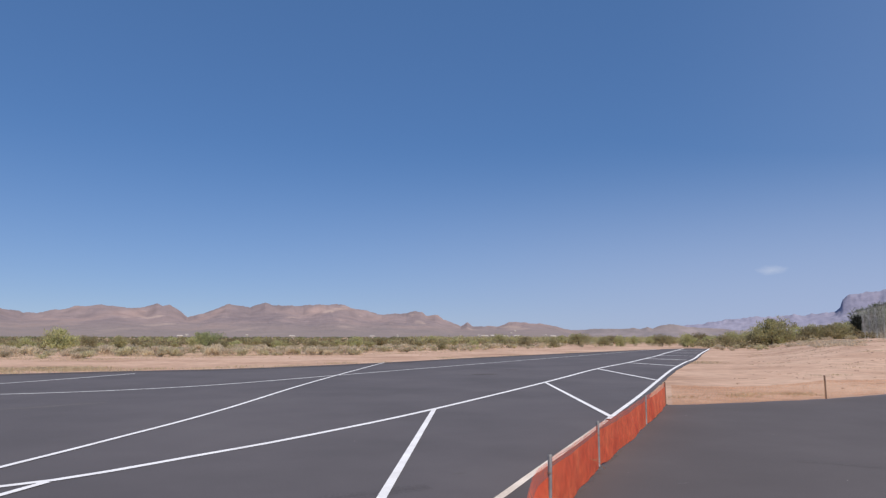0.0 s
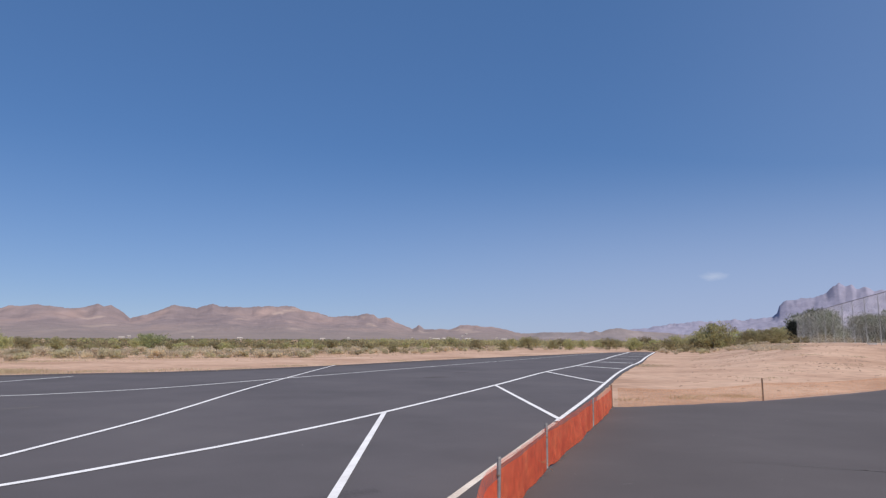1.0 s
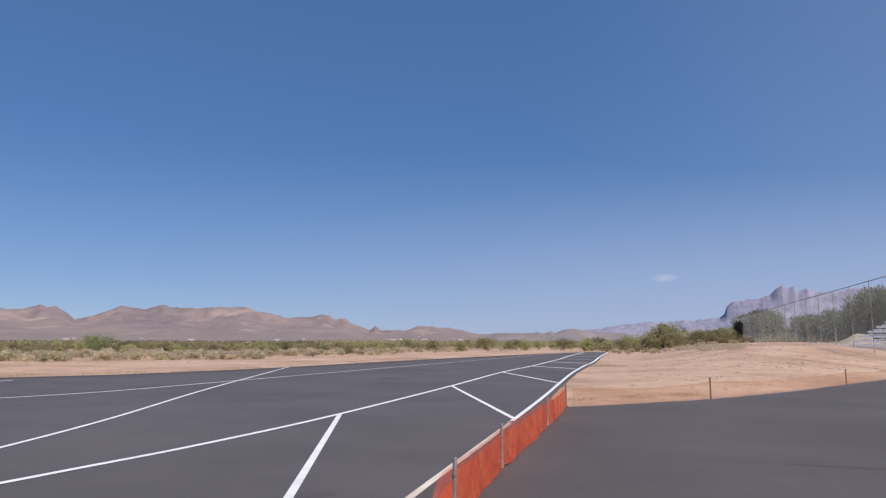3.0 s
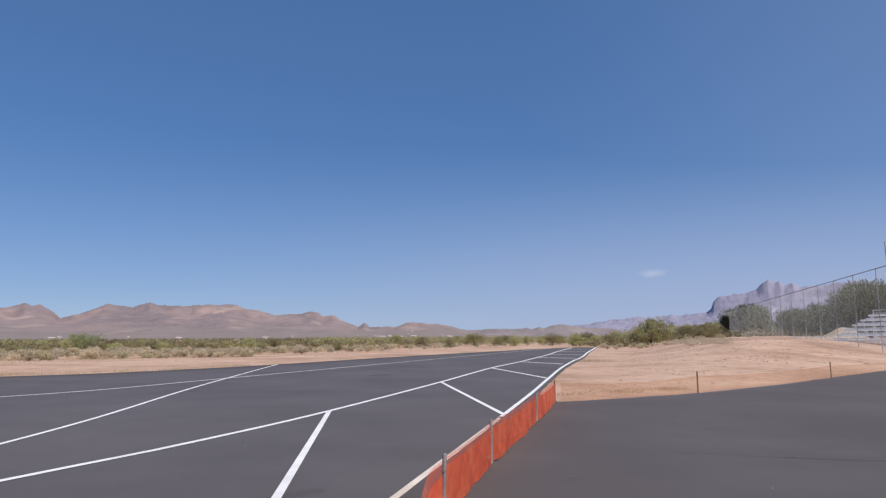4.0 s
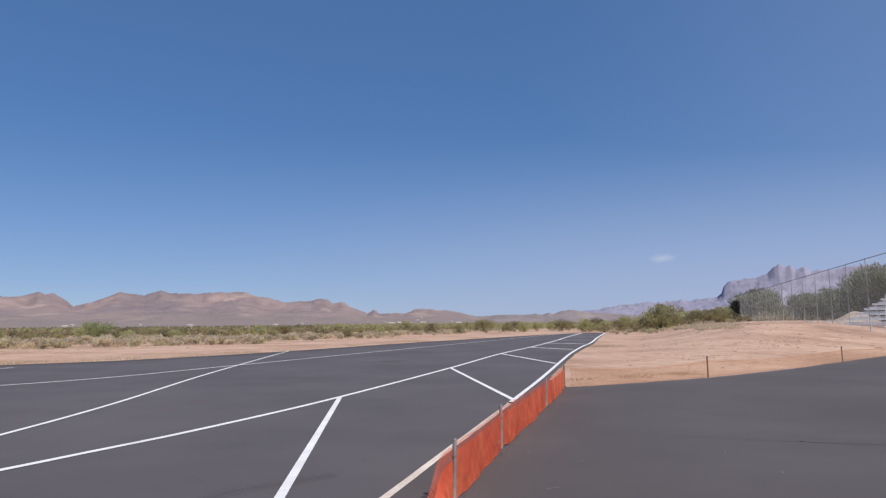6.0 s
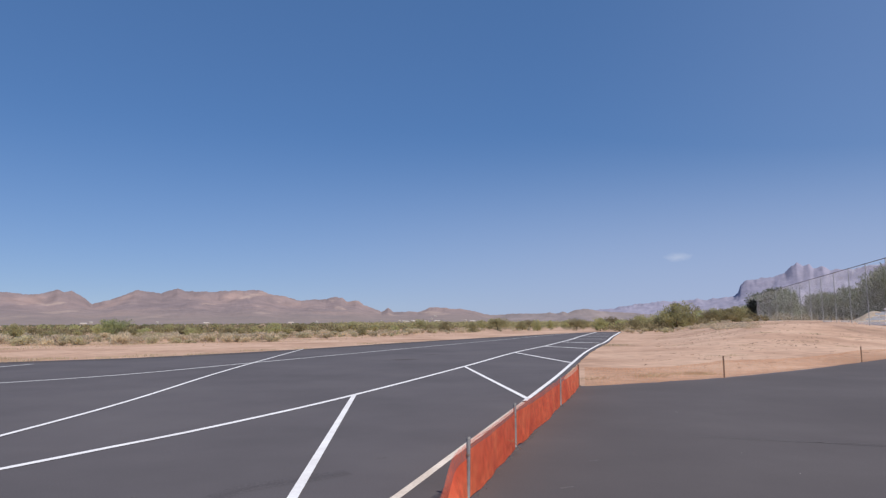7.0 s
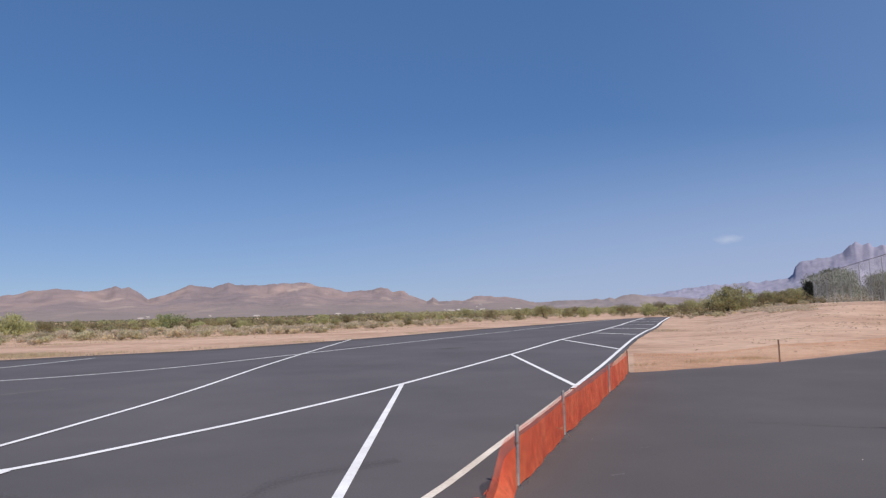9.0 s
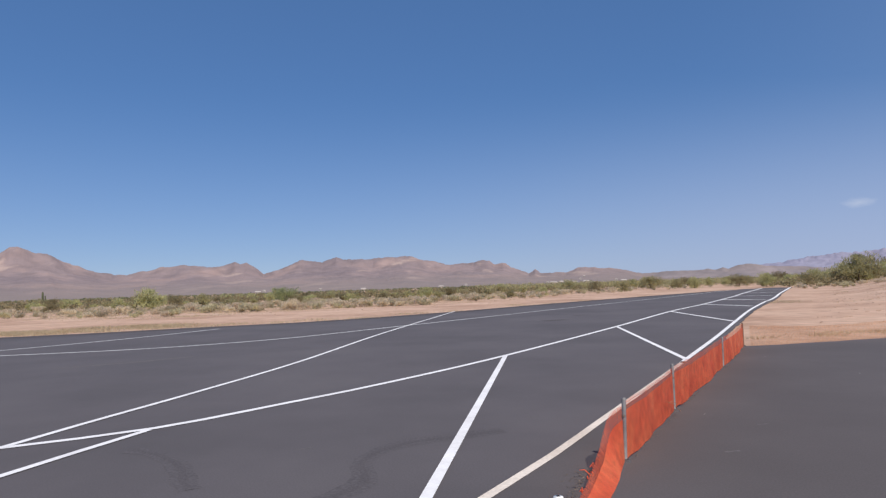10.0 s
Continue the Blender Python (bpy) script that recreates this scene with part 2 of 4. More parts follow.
TILE = surface("pale_roof_tiles", [(0.42, 0.37, 0.33), (0.55, 0.5, 0.45)], scale=0.8, rough=0.9, bump=0.3, space="object")
GLASS_DARK = surface("dark_window_glass", [(0.03, 0.035, 0.04), (0.05, 0.055, 0.06)], scale=1, rough=0.1, bump=0, space="object")
WHITE_PLASTIC = surface("white_plastic", [(0.7, 0.7, 0.68), (0.8, 0.8, 0.78)], scale=6, rough=0.5, bump=0.05, space="object")
STONE = surface("tan_stone", [(0.34, 0.235, 0.17), (0.44, 0.32, 0.24)], scale=3, rough=0.95, bump=0.4, space="object")


# ---- building helpers ----
def mesh_of(bm, name, material, smooth=False):
    me = bpy.data.meshes.new(name)
    bm.to_mesh(me)
    bm.free()
    me.materials.append(material)
    if smooth:
        for p in me.polygons:
            p.use_smooth = True
    return me


def part(name, bm, material, parent, label="", smooth=False):
    ob = new(name, mesh_of(bm, name, material, smooth))
    ob.parent = parent
    return tagged(ob, label)


def thing(name, label, category, group="", kind="", at=(0, 0, 0), turn=0.0):
    ob = new(name)
    ob.matrix_world = pose(*at, 0, 0, turn)
    return tagged(ob, label, category, group, kind)


def solid(name, bm, material, label, category, group="", kind="", smooth=False):
    return tagged(new(name, mesh_of(bm, name, material, smooth)), label, category, group, kind)


def data_mesh(name, verts, faces, material, smooth=False):
    me = bpy.data.meshes.new(name)
    me.from_pydata(verts, [], faces)
    me.materials.append(material)
    if smooth:
        me.polygons.foreach_set("use_smooth", [True] * len(me.polygons))
    me.update()
    return me


def box(bm, center, size, m=None, bevel=0.0):
    r = bmesh.ops.create_cube(bm, size=1.0, matrix=Matrix.Translation(center) @ Matrix.Diagonal((*size, 1)))
    vs = r["verts"]
    if bevel:
        edges = list({e for v in vs for e in v.link_edges})
        bmesh.ops.bevel(bm, geom=edges, offset=bevel, segments=2, affect="EDGES")
    if m:
        bmesh.ops.transform(bm, matrix=m, verts=vs if not bevel else bm.verts)
    return bm


def tube(bm, points, radii, sides=8, caps=True):
    """A tapered tube along points."""
    rings = []
    pts = [Vector(p) for p in points]
    for i, p in enumerate(pts):
        way = (pts[min(i + 1, len(pts) - 1)] - pts[max(i - 1, 0)]).normalized()
        side = way.cross(Vector((0, 0, 1)) if abs(way.z) < 0.9 else Vector((1, 0, 0))).normalized()
        other = way.cross(side)
        rings.append([bm.verts.new(p + (side * math.cos(a) + other * math.sin(a)) * radii[i]) for a in [2 * math.pi * k / sides for k in range(sides)]])
    for r0, r1 in zip(rings, rings[1:]):
        for k in range(sides):
            bm.faces.new((r0[k], r0[(k + 1) % sides], r1[(k + 1) % sides], r1[k]))
    if caps:
        bm.faces.new(rings[0])
        bm.faces.new(rings[-1][::-1])
    return bm


def glide(points, step):
    """Points of a smooth curve through the given ones, about a step apart."""
    pts = [Vector((*p, 0)) if len(p) == 2 else Vector(p) for p in points]
    ends = [2 * pts[0] - pts[1], *pts, 2 * pts[-1] - pts[-2]]
    made = []
    for a, b, c, d in zip(ends, ends[1:], ends[2:], ends[3:]):
        n = max(2, int((c - b).length / step))
        for k in range(n):
            t = k / n
            made.append(0.5 * ((2 * b) + (c - a) * t + (2 * a - 5 * b + 4 * c - d) * t * t + (3 * b - a - 3 * c + d) * t ** 3))
    made.append(pts[-1])
    return made


def ease(v):
    v = min(1.0, max(0.0, v))
    return v * v * (3 - 2 * v)


def edge_distances(x, y):
    """Metres past the apron's far edge, and to the right of the runway's edge."""
    return -0.6 * (x - 3.5) + 0.8 * (y - 16.8), 0.947 * (x - 3.6) - 0.32 * (y - 16.8)


def ground_height(x, y):
    d1, d2 = edge_distances(x, y)
    bank = 1.25 * ease((d1 - 0.3) / 17) * ease((d2 - 0.3) / 12) + 0.45 * ease((d1 - 6) / 25) * ease((d2 - 3) / 20)
    lumps = noise.noise((x * 0.35, y * 0.35, 0)) * 0.02 + noise.noise((x * 0.09, y * 0.09, 4)) * 0.07
    r = math.hypot(x, y)
    rough = ease((d1 - 0.2) / 5) * ease((d2 - 0.2) / 5) if d1 > 0 and d2 > 0 else 0.0
    left = ease(((-0.63 * x + 0.78 * y) - 46.0) / 14) if d2 < 0 else 0.0
    return -0.035 + bank + lumps * max(rough, left) * (1.0 if r < 160 else 0.4)


# ---- ground ----
def build_ground():
    rings = [0.0]
    r = 2.0
    while r < 4900:
        rings.append(r)
        r = r + 1.1 if r < 75 else r * 1.055
    rings.append(4950.0)
    n = 300
    verts = [(0, 0, -0.035)]
    faces = []
    for r in rings[1:]:
        for k in range(n):
            a = 2 * math.pi * k / n
            x, y = r * math.sin(a), r * math.cos(a)
            verts.append((x, y, ground_height(x, y)))
    for k in range(n):
        faces.append((0, 1 + (k + 1) % n, 1 + k))
    for i in range(len(rings) - 2):
        s0, s1 = 1 + i * n, 1 + (i + 1) * n
        for k in range(n):
            faces.append((s0 + k, s0 + (k + 1) % n, s1 + (k + 1) % n, s1 + k))
    return tagged(new("ground", data_mesh("ground", verts, faces, SAND, True)), "pale pinkish desert sand with low bank and pebbles", "ground", kind="structure")


build_ground()

RUNWAY_EDGE = [(3.3, 17.0), (3.6, 19.9), (5.5, 27.0), (8.0, 36.0), (10.55, 44.3), (13.55, 54.0), (19.25, 74.0), (28.3, 104.5)]
FAR_EDGE = [(26.0, 107.0), (18.0, 96.0), (9.7, 80.5), (-2.5, 57.0), (-9.2, 42.5), (-14.8, 33.6), (-19.8, 29.6), (-25.0, 25.4), (-34.0, 21.5), (-48.0, 14.0)]
APRON_EDGE = [(52.0, 54.5), (22.3, 30.9), (13.4, 23.3), (8.25, 19.4), (3.4, 16.85)]


def ragged(points, step, amount):
    return [p + Vector((noise.noise(p * 1.3), noise.noise(p * 1.3 + Vector((9, 3, 0))), 0)) * amount for p in glide(points, step)]


def build_asphalt():
    outline = [Vector((-48, -25, 0)), Vector((52, -25, 0))] + ragged(APRON_EDGE, 0.5, 0.12)[:-1] + ragged(RUNWAY_EDGE, 0.5, 0.1) + ragged(FAR_EDGE, 0.7, 0.14)
    bm = bmesh.new()
    vs = [bm.verts.new(p) for p in outline]
    top = bm.faces.new(vs)
    if top.normal.z < 0:
        top.normal_flip()
    low = [bm.verts.new(v.co + Vector((0, 0, -0.12))) for v in vs]
    n = len(vs)
    for i in range(n):
        bm.faces.new((vs[i], low[i], low[(i + 1) % n], vs[(i + 1) % n]))
    bm.normal_update()
    bmesh.ops.triangulate(bm, faces=[f for f in bm.faces if len(f.verts) > 4])
    return solid("runway", bm, ASPHALT, "grey weathered asphalt runway and apron with cracks", "runway", kind="structure")


runway = build_asphalt()


def build_apron():
    """The apron's own, warmer paving, laid along the cream line and the low fence."""
    inner = glide([(-9.0, -20.0), (-6.55, -13.0), (-2.15, 1.0), (-0.84, 5.1), (1.05, 11.5), (2.6, 16.4)], 0.6)
    outer = ragged([(p[0] + 0.1, p[1] - 0.22) for p in APRON_EDGE], 0.6, 0.05)
    bm = bmesh.new()
    top = bm.faces.new([bm.verts.new((p.x, p.y, 0.0015)) for p in inner + outer[::-1]] + [bm.verts.new((51.5, -24.5, 0.0015)), bm.verts.new((-10.0, -24.5, 0.0015))])
    bm.normal_update()
    if top.normal.z < 0:
        top.normal_flip()
    bmesh.ops.triangulate(bm, faces=bm.faces[:])
    return part("apron", bm, APRON_ASPHALT, runway, "warm grey asphalt apron")


build_apron()


def strip(name, points, width, material, label, z=0.006, step=0.6, wander=0.0, end_width=None):
    bm = bmesh.new()
    pts = glide(points, step)
    prev = None
    for i, p in enumerate(pts):
        way = (pts[min(i + 1, len(pts) - 1)] - pts[max(i - 1, 0)]).normalized()
        side = Vector((way.y, -way.x, 0))
        w = (width + ((end_width or width) - width) * i / (len(pts) - 1)) * (1 + wander * noise.noise(p * 3.1))
        q = p + side * wander * 0.3 * noise.noise(p * 0.9)
        pair = bm.verts.new(q + side * w / 2 + Vector((0, 0, z))), bm.verts.new(q - side * w / 2 + Vector((0, 0, z)))
        if prev:
            bm.faces.new((prev[0], pair[0], pair[1], prev[1]))
        prev = pair
    ob = part(name, bm, material, runway, label)
    return ob


strip("dark_edge", [(p[0] + 0.45, p[1] - 0.75) for p in FAR_EDGE[1:]], 1.5, ASPHALT_DARK, "dark sealed asphalt border", z=0.003)
strip("taxi_line", [(-20.0, -7.0), (-8.0, 4.7), (-6.6, 6.07), (-5.43, 7.2), (-4.52, 9.0), (-3.62, 11.0), (-2.08, 15.3), (0.75, 24.8), (3.84, 35.9), (6.82, 44.9), (9.6, 54.0), (12.3, 63.0), (15.6, 74.9), (24.0, 103.5)], 0.105, PAINT, "white painted line", z=0.008, end_width=0.24)
strip("edge_line", [(-6.6, -13.0), (-2.2, 1.0), (-0.89, 5.12), (-0.45, 6.45), (0.0, 8.02), (0.34, 9.2), (1.0, 11.5), (1.7, 13.95)], 0.095, PAINT_CREAM, "cream painted line", z=0.006)
strip("edge_line", [(1.7, 13.95), (1.76, 14.2), (3.4, 20.05), (5.22, 26.8), (7.8, 36.2), (11.0, 46.9), (12.1, 50.2), (14.4, 57.8), (18.3, 71.5), (27.8, 103.5)], 0.1, PAINT, "white painted line", z=0.006, end_width=0.28)
strip("cross_line", [(-6.5, -12.0), (-6.55, 4.0), (-6.62, 7.5), (-6.65, 10.0), (-6.85, 14.5), (-7.8, 24.0), (-9.15, 42.8)], 0.105, PAINT, "white painted line", z=0.010)
strip("hatch_line", [(-5.4, -9.0), (-5.62, 0.0), (-5.52, 5.13), (-5.43, 7.1)], 0.105, PAINT, "white painted line", z=0.010)
strip("far_line", [(-46.0, 9.0), (-26.0, 14.2), (-16.3, 16.8), (-11.4, 20.6), (-8.2, 27.8), (-2.8, 41.5), (6.6, 65.2), (18.5, 96.0)], 0.15, PAINT_OLD, "worn white painted line", z=0.006)
strip("far_line", [(-21.8, 12.0), (-19.6, 17.6), (-18.6, 20.4), (-17.9, 24.0), (-17.5, 28.0)], 0.15, PAINT_OLD, "worn white painted line", z=0.008)
TICKS = [((-2.08, 15.25), (-1.27, 3.85), 0.105), ((0.75, 24.8), (1.79, 14.3), 0.12), ((3.84, 35.9), (5.12, 26.7), 0.16), ((6.82, 44.7), (8.86, 40.5), 0.3), ((9.55, 53.8), (12.05, 51.0), 0.4), ((12.3, 63.0), (15.3, 62.2), 0.45), ((15.5, 74.8), (18.7, 74.2), 0.5), ((19.4, 88.0), (22.9, 88.0), 0.5)]
for a, b, w in TICKS:
    strip("hatch_line", [a, b], w, PAINT, "white painted line", z=0.010)
CRACKS = [([(-2.2, 4.9), (-2.07, 5.25), (-2.08, 5.55), (-2.2, 5.96), (-2.17, 6.5), (-1.98, 6.9), (-1.68, 7.13), (-1.1, 7.5)], 0.2, CRACK),
          ([(-4.97, 6.11), (-4.52, 5.97), (-4.13, 5.71), (-3.71, 5.32), (-3.4, 5.0)], 0.17, CRACK),
          ([(3.6, 9.6), (4.76, 9.2), (5.5, 8.99), (6.26, 8.75), (8.0, 8.6)], 0.035, CRACK_PALE), ([(5.0, 9.15), (6.0, 8.7), (8.0, 8.5)], 0.03, CRACK),
          ([(-12.6, 13.2), (-12.0, 13.8), (-11.2, 14.8), (-10.6, 15.7)], 0.3, CRACK_PALE),
          ([(-0.9, 8.2), (-0.75, 8.3)], 0.025, CRACK_PALE), ([(-3.0, 6.3), (-2.9, 6.42)], 0.03, CRACK_PALE), ([(1.15, 6.7), (1.3, 6.75)], 0.05, CRACK_PALE), ([(1.7, 8.0), (1.85, 8.06)], 0.03, CRACK_PALE),
          ([(-2.3, 29.5), (-1.75, 29.7), (-1.25, 30.1)], 0.7, ASPHALT_DARK), ([(-0.96, 33.7), (-0.4, 34.3)], 0.35, ASPHALT_DARK)]
for pts, w, m in CRACKS:
    # a faint wide stain or dusting with the crack itself along its middle
    lift_by = 0.0015 if pts[0][0] > 0 else 0.0
    if m is not ASPHALT_DARK:
        strip("stain", pts, w * 1.25, STAIN if m is CRACK else DUST, "faint stain along a crack", z=0.0015 + lift_by, step=0.12, wander=0.5)
    strip("crack", pts, w * 0.4 if m is not ASPHALT_DARK else w, m, "old asphalt crack", z=0.0025 + lift_by, step=0.12, wander=0.6)

# ---- mountains ----
def build_range(name, crest, start, middle, material, label, fold_size, jag, columns, spurs=0.3, cliffs=1.0, spur_size=0.03, crest_from=0.68):
    """crest: rows of degrees clockwise from ahead and degrees above the horizon."""
    az = np.linspace(crest[0][0], crest[-1][0], columns)
    el = np.interp(az, [c[0] for c in crest], [c[1] for c in crest])
    broad = np.convolve(np.pad(el, 60, mode="edge"), np.hanning(121) / np.hanning(121).sum(), mode="valid")
    rows_out = 64
    verts, faces = [], []
    for i, a in enumerate(az):
        for k in range(rows_out):
            u = k / (rows_out - 1) * 1.3
            r = start + (middle - start) * u
            x, y = r * math.sin(radians(a)), r * math.cos(radians(a))
            w = a + 1.1 * noise.fractal((x / 260, y / 260, 5), 0.9, 2.0, 3)
            ridges = noise.ridged_multi_fractal((x / fold_size, y / fold_size, 3), 0.9, 2.1, 6, 1.0, 2.0) - 1.2
            keep = ease((u - crest_from) / (0.98 - crest_from))
            top = middle * math.tan(radians(max(0.03, el[i] * keep + (0.85 * broad[i] + 0.1) * (1 - keep))))
            # long talus below a cliff band of uneven height
            cliff = cliffs * (0.14 + 0.12 * noise.noise((a * 0.4, 0, 4)))
            slope = (0.22 * u + 0.78 * u ** 1.6) * (1 - cliff) + cliff * ease((u - 0.88 - 0.05 * noise.noise((a * 0.9, 0, 2))) / 0.11) if u <= 1 else 1 - 1.6 * (u - 1)
            near_top = math.exp(-((u - 1) / 0.1) ** 2)
            spur = noise.ridged_multi_fractal((w * spurs, u * 0.55, 7), 1.0, 2.0, 4, 1.0, 2.0) - 1.1
            fine_spur = noise.ridged_multi_fractal((w * spurs * 3.3 + u * 1.3, u * 1.6, 2), 1.0, 2.0, 4, 1.0, 2.0) - 1.1
            h = top * slope + top * (ridges * 0.012 + spur * spur_size + fine_spur * spur_size * 0.5 + 0.028 * noise.fractal((x / 75, y / 75, 6), 0.7, 2.1, 5)) * ease(u * 1.6) * (1 - 0.8 * near_top)
            h += middle * math.tan(radians(jag)) * noise.fractal((x / 55, y / 55, 1), 0.8, 2.1, 4) * near_top
            verts.append((x, y, h - 3))
    for i in range(columns - 1):
        for k in range(rows_out - 1):
            s = i * rows_out + k
            faces.append((s, s + rows_out, s + rows_out + 1, s + 1))
    return tagged(new(name, data_mesh(name, verts, faces, material, True)), label, "mountain", kind="structure")


NEAR_CREST = [(-80, 1.5), (-60, 2.2), (-50, 2.6), (-47.4, 3.5), (-46.7, 4.06), (-46.1, 4.12), (-45.4, 3.75), (-44.1, 3.48), (-42.7, 2.75), (-41.0, 2.1), (-39.8, 1.78), (-37.5, 2.12), (-36.6, 2.42), (-35.8, 2.4), (-34.7, 2.62), (-34.0, 2.48), (-32.3, 2.44), (-31.3, 2.58), (-30.7, 2.74), (-30.3, 2.62), (-29.8, 2.74), (-29.3, 2.4), (-28.4, 1.66), (-27.4, 2.02), (-26.4, 2.33), (-25.4, 2.79), (-24.7, 2.83), (-23.5, 2.56), (-22.9, 2.87), (-22.3, 3.1), (-21.7, 2.86), (-19.7, 2.78), (-18.6, 2.9), (-15.9, 2.92), (-14.7, 2.6), (-12.4, 2.05), (-11.2, 2.2), (-10.3, 2.12), (-9.6, 2.36), (-8.9, 2.36), (-8.5, 2.0), (-7.7, 2.04), (-7.1, 1.65), (-5.5, 1.1), (-4.9, 1.44), (-4.5, 1.08), (-2.3, 1.04), (-1.3, 1.38), (0.1, 1.4), (2.6, 1.08), (4.2, 0.6), (6.5, 0.1)]
FAR_HILLS = [(-4, 0.2), (1, 0.5), (4.1, 0.7), (6.1, 0.82), (8.5, 0.8), (9.2, 0.92), (9.8, 0.8), (10.3, 0.97), (10.7, 0.8), (11.4, 1.08), (12, 1.2), (12.8, 1.12), (13.5, 0.97), (16, 0.8), (19, 0.5), (24, 0.1)]
FAR_CREST = [(8, 0.3), (13, 0.95), (14.7, 1.22), (17.3, 1.6), (18.3, 1.72), (20.5, 1.76), (22.4, 1.89), (24.0, 2.02), (24.3, 2.35), (24.5, 2.95), (25.0, 3.28), (26.1, 3.5), (27.0, 3.52), (27.7, 3.84), (28.2, 4.28), (28.56, 4.48), (28.97, 4.22), (29.4, 4.41), (29.65, 4.1), (30.3, 4.18), (30.7, 3.84), (32.0, 3.93), (33.7, 4.12), (34.9, 4.24), (36.5, 3.9), (38, 3.6), (45, 2.5), (60, 1.2)]
mountains = build_range("mountain_range", NEAR_CREST, 1500, 2700, ROCK, "brown volcanic desert mountains with pale rock outcrops", 640.0, 0.15, 1500)
build_range("far_hills", FAR_HILLS, 2800, 3500, ROCK_MID, "low dusty pink hills far across the plain", 500.0, 0.06, 260)
# farthest range; its violet-grey colour carries the haze
build_range("far_mountain", FAR_CREST, 3700, 4500, ROCK_FAR, "cliff mountain in the distance, its haze coloured in as violet-grey", 600.0, 0.14, 760, cliffs=0.35, spur_size=0.03, crest_from=0.8)

# ---- low fences along the apron ----
POSTS = [(0.21, 6.26), (0.92, 8.72), (2.27, 13.0), (3.44, 16.92)]
SAND_POSTS = [(3.62, 17.05), (8.31, 19.62), (16.4, 25.9), (25.6, 33.9)]
POST_HEIGHT = 0.55


def post_mesh(bm, height, radius, lean=(0.0, 0.0)):
    rows = [(0, 0, -0.05), (lean[0] * 0.5, lean[1] * 0.5, height * 0.5), (lean[0], lean[1], height - 0.012), (lean[0], lean[1], height)]
    return tube(bm, rows, [radius, radius, radius, radius * 0.7], 14)


def net_part(parent, name, bottom, top, cells_along, cells_up, hole, material, label, open_from=0.86):
    """A plastic net with square holes between two edges, each a function of 0..1."""
    verts, faces = [], []

    def at(s, v):
        a, b = bottom(s), top(s)
        p = a.lerp(b, v)
        way = (bottom(min(1, s + 0.02)) - bottom(max(0, s - 0.02))).normalized()
        side = Vector((way.y, -way.x, 0))
        puff = noise.noise((s * 5.3, v * 1.7, p.x)) * 0.013 + noise.noise((s * 15, v * 3, p.y)) * 0.004
        return p + side * puff * math.sin(math.pi * min(1, max(0, s))) ** 0.5
    for i in range(cells_along):
        for k in range(cells_up):
            c = []
            for ds, dv in ((0, 0), (1, 0), (1, 1), (0, 1)):
                c.append(at((i + ds) / cells_along, (k + dv) / cells_up))
            mid = (c[0] + c[1] + c[2] + c[3]) / 4
            base = len(verts)
            verts += [tuple(p) for p in c] + [tuple(mid + (p - mid) * (hole if (k + 0.5) / cells_up < open_from else 0.72)) for p in c]
            for q in range(4):
                faces.append((base + q, base + (q + 1) % 4, base + 4 + (q + 1) % 4, base + 4 + q))
    ob = new(name, data_mesh(name, verts, faces, material))
    ob.parent = parent
    return tagged(ob, label)


def straight_net(parent, a, b, z_foot, height, cell, hole, material, label, sag, seed):
    a, b = Vector((*a, 0)), Vector((*b, 0))
    length = (b - a).length

    def bottom(s):
        p = a.lerp(b, s)
        ripple = noise.noise((s * length * 1.1, seed, 0))
        side = Vector(((b - a).y, -(b - a).x, 0)).normalized()
        return p + side * (0.03 + 0.05 * ripple) * math.sin(math.pi * s) + Vector((0, 0, 0.012 + z_foot(p.x, p.y) + 0.035 * max(0, noise.noise((s * length * 2.3, seed, 5)))))

    def top(s):
        p = a.lerp(b, s)
        return p + Vector((0, 0, z_foot(p.x, p.y) + height - sag * math.sin(math.pi * s) + 0.015 * noise.noise((s * length * 2, seed, 8))))
    return net_part(parent, "net", bottom, top, max(4, int(length / cell)), max(3, int(height / cell)), hole, material, label)


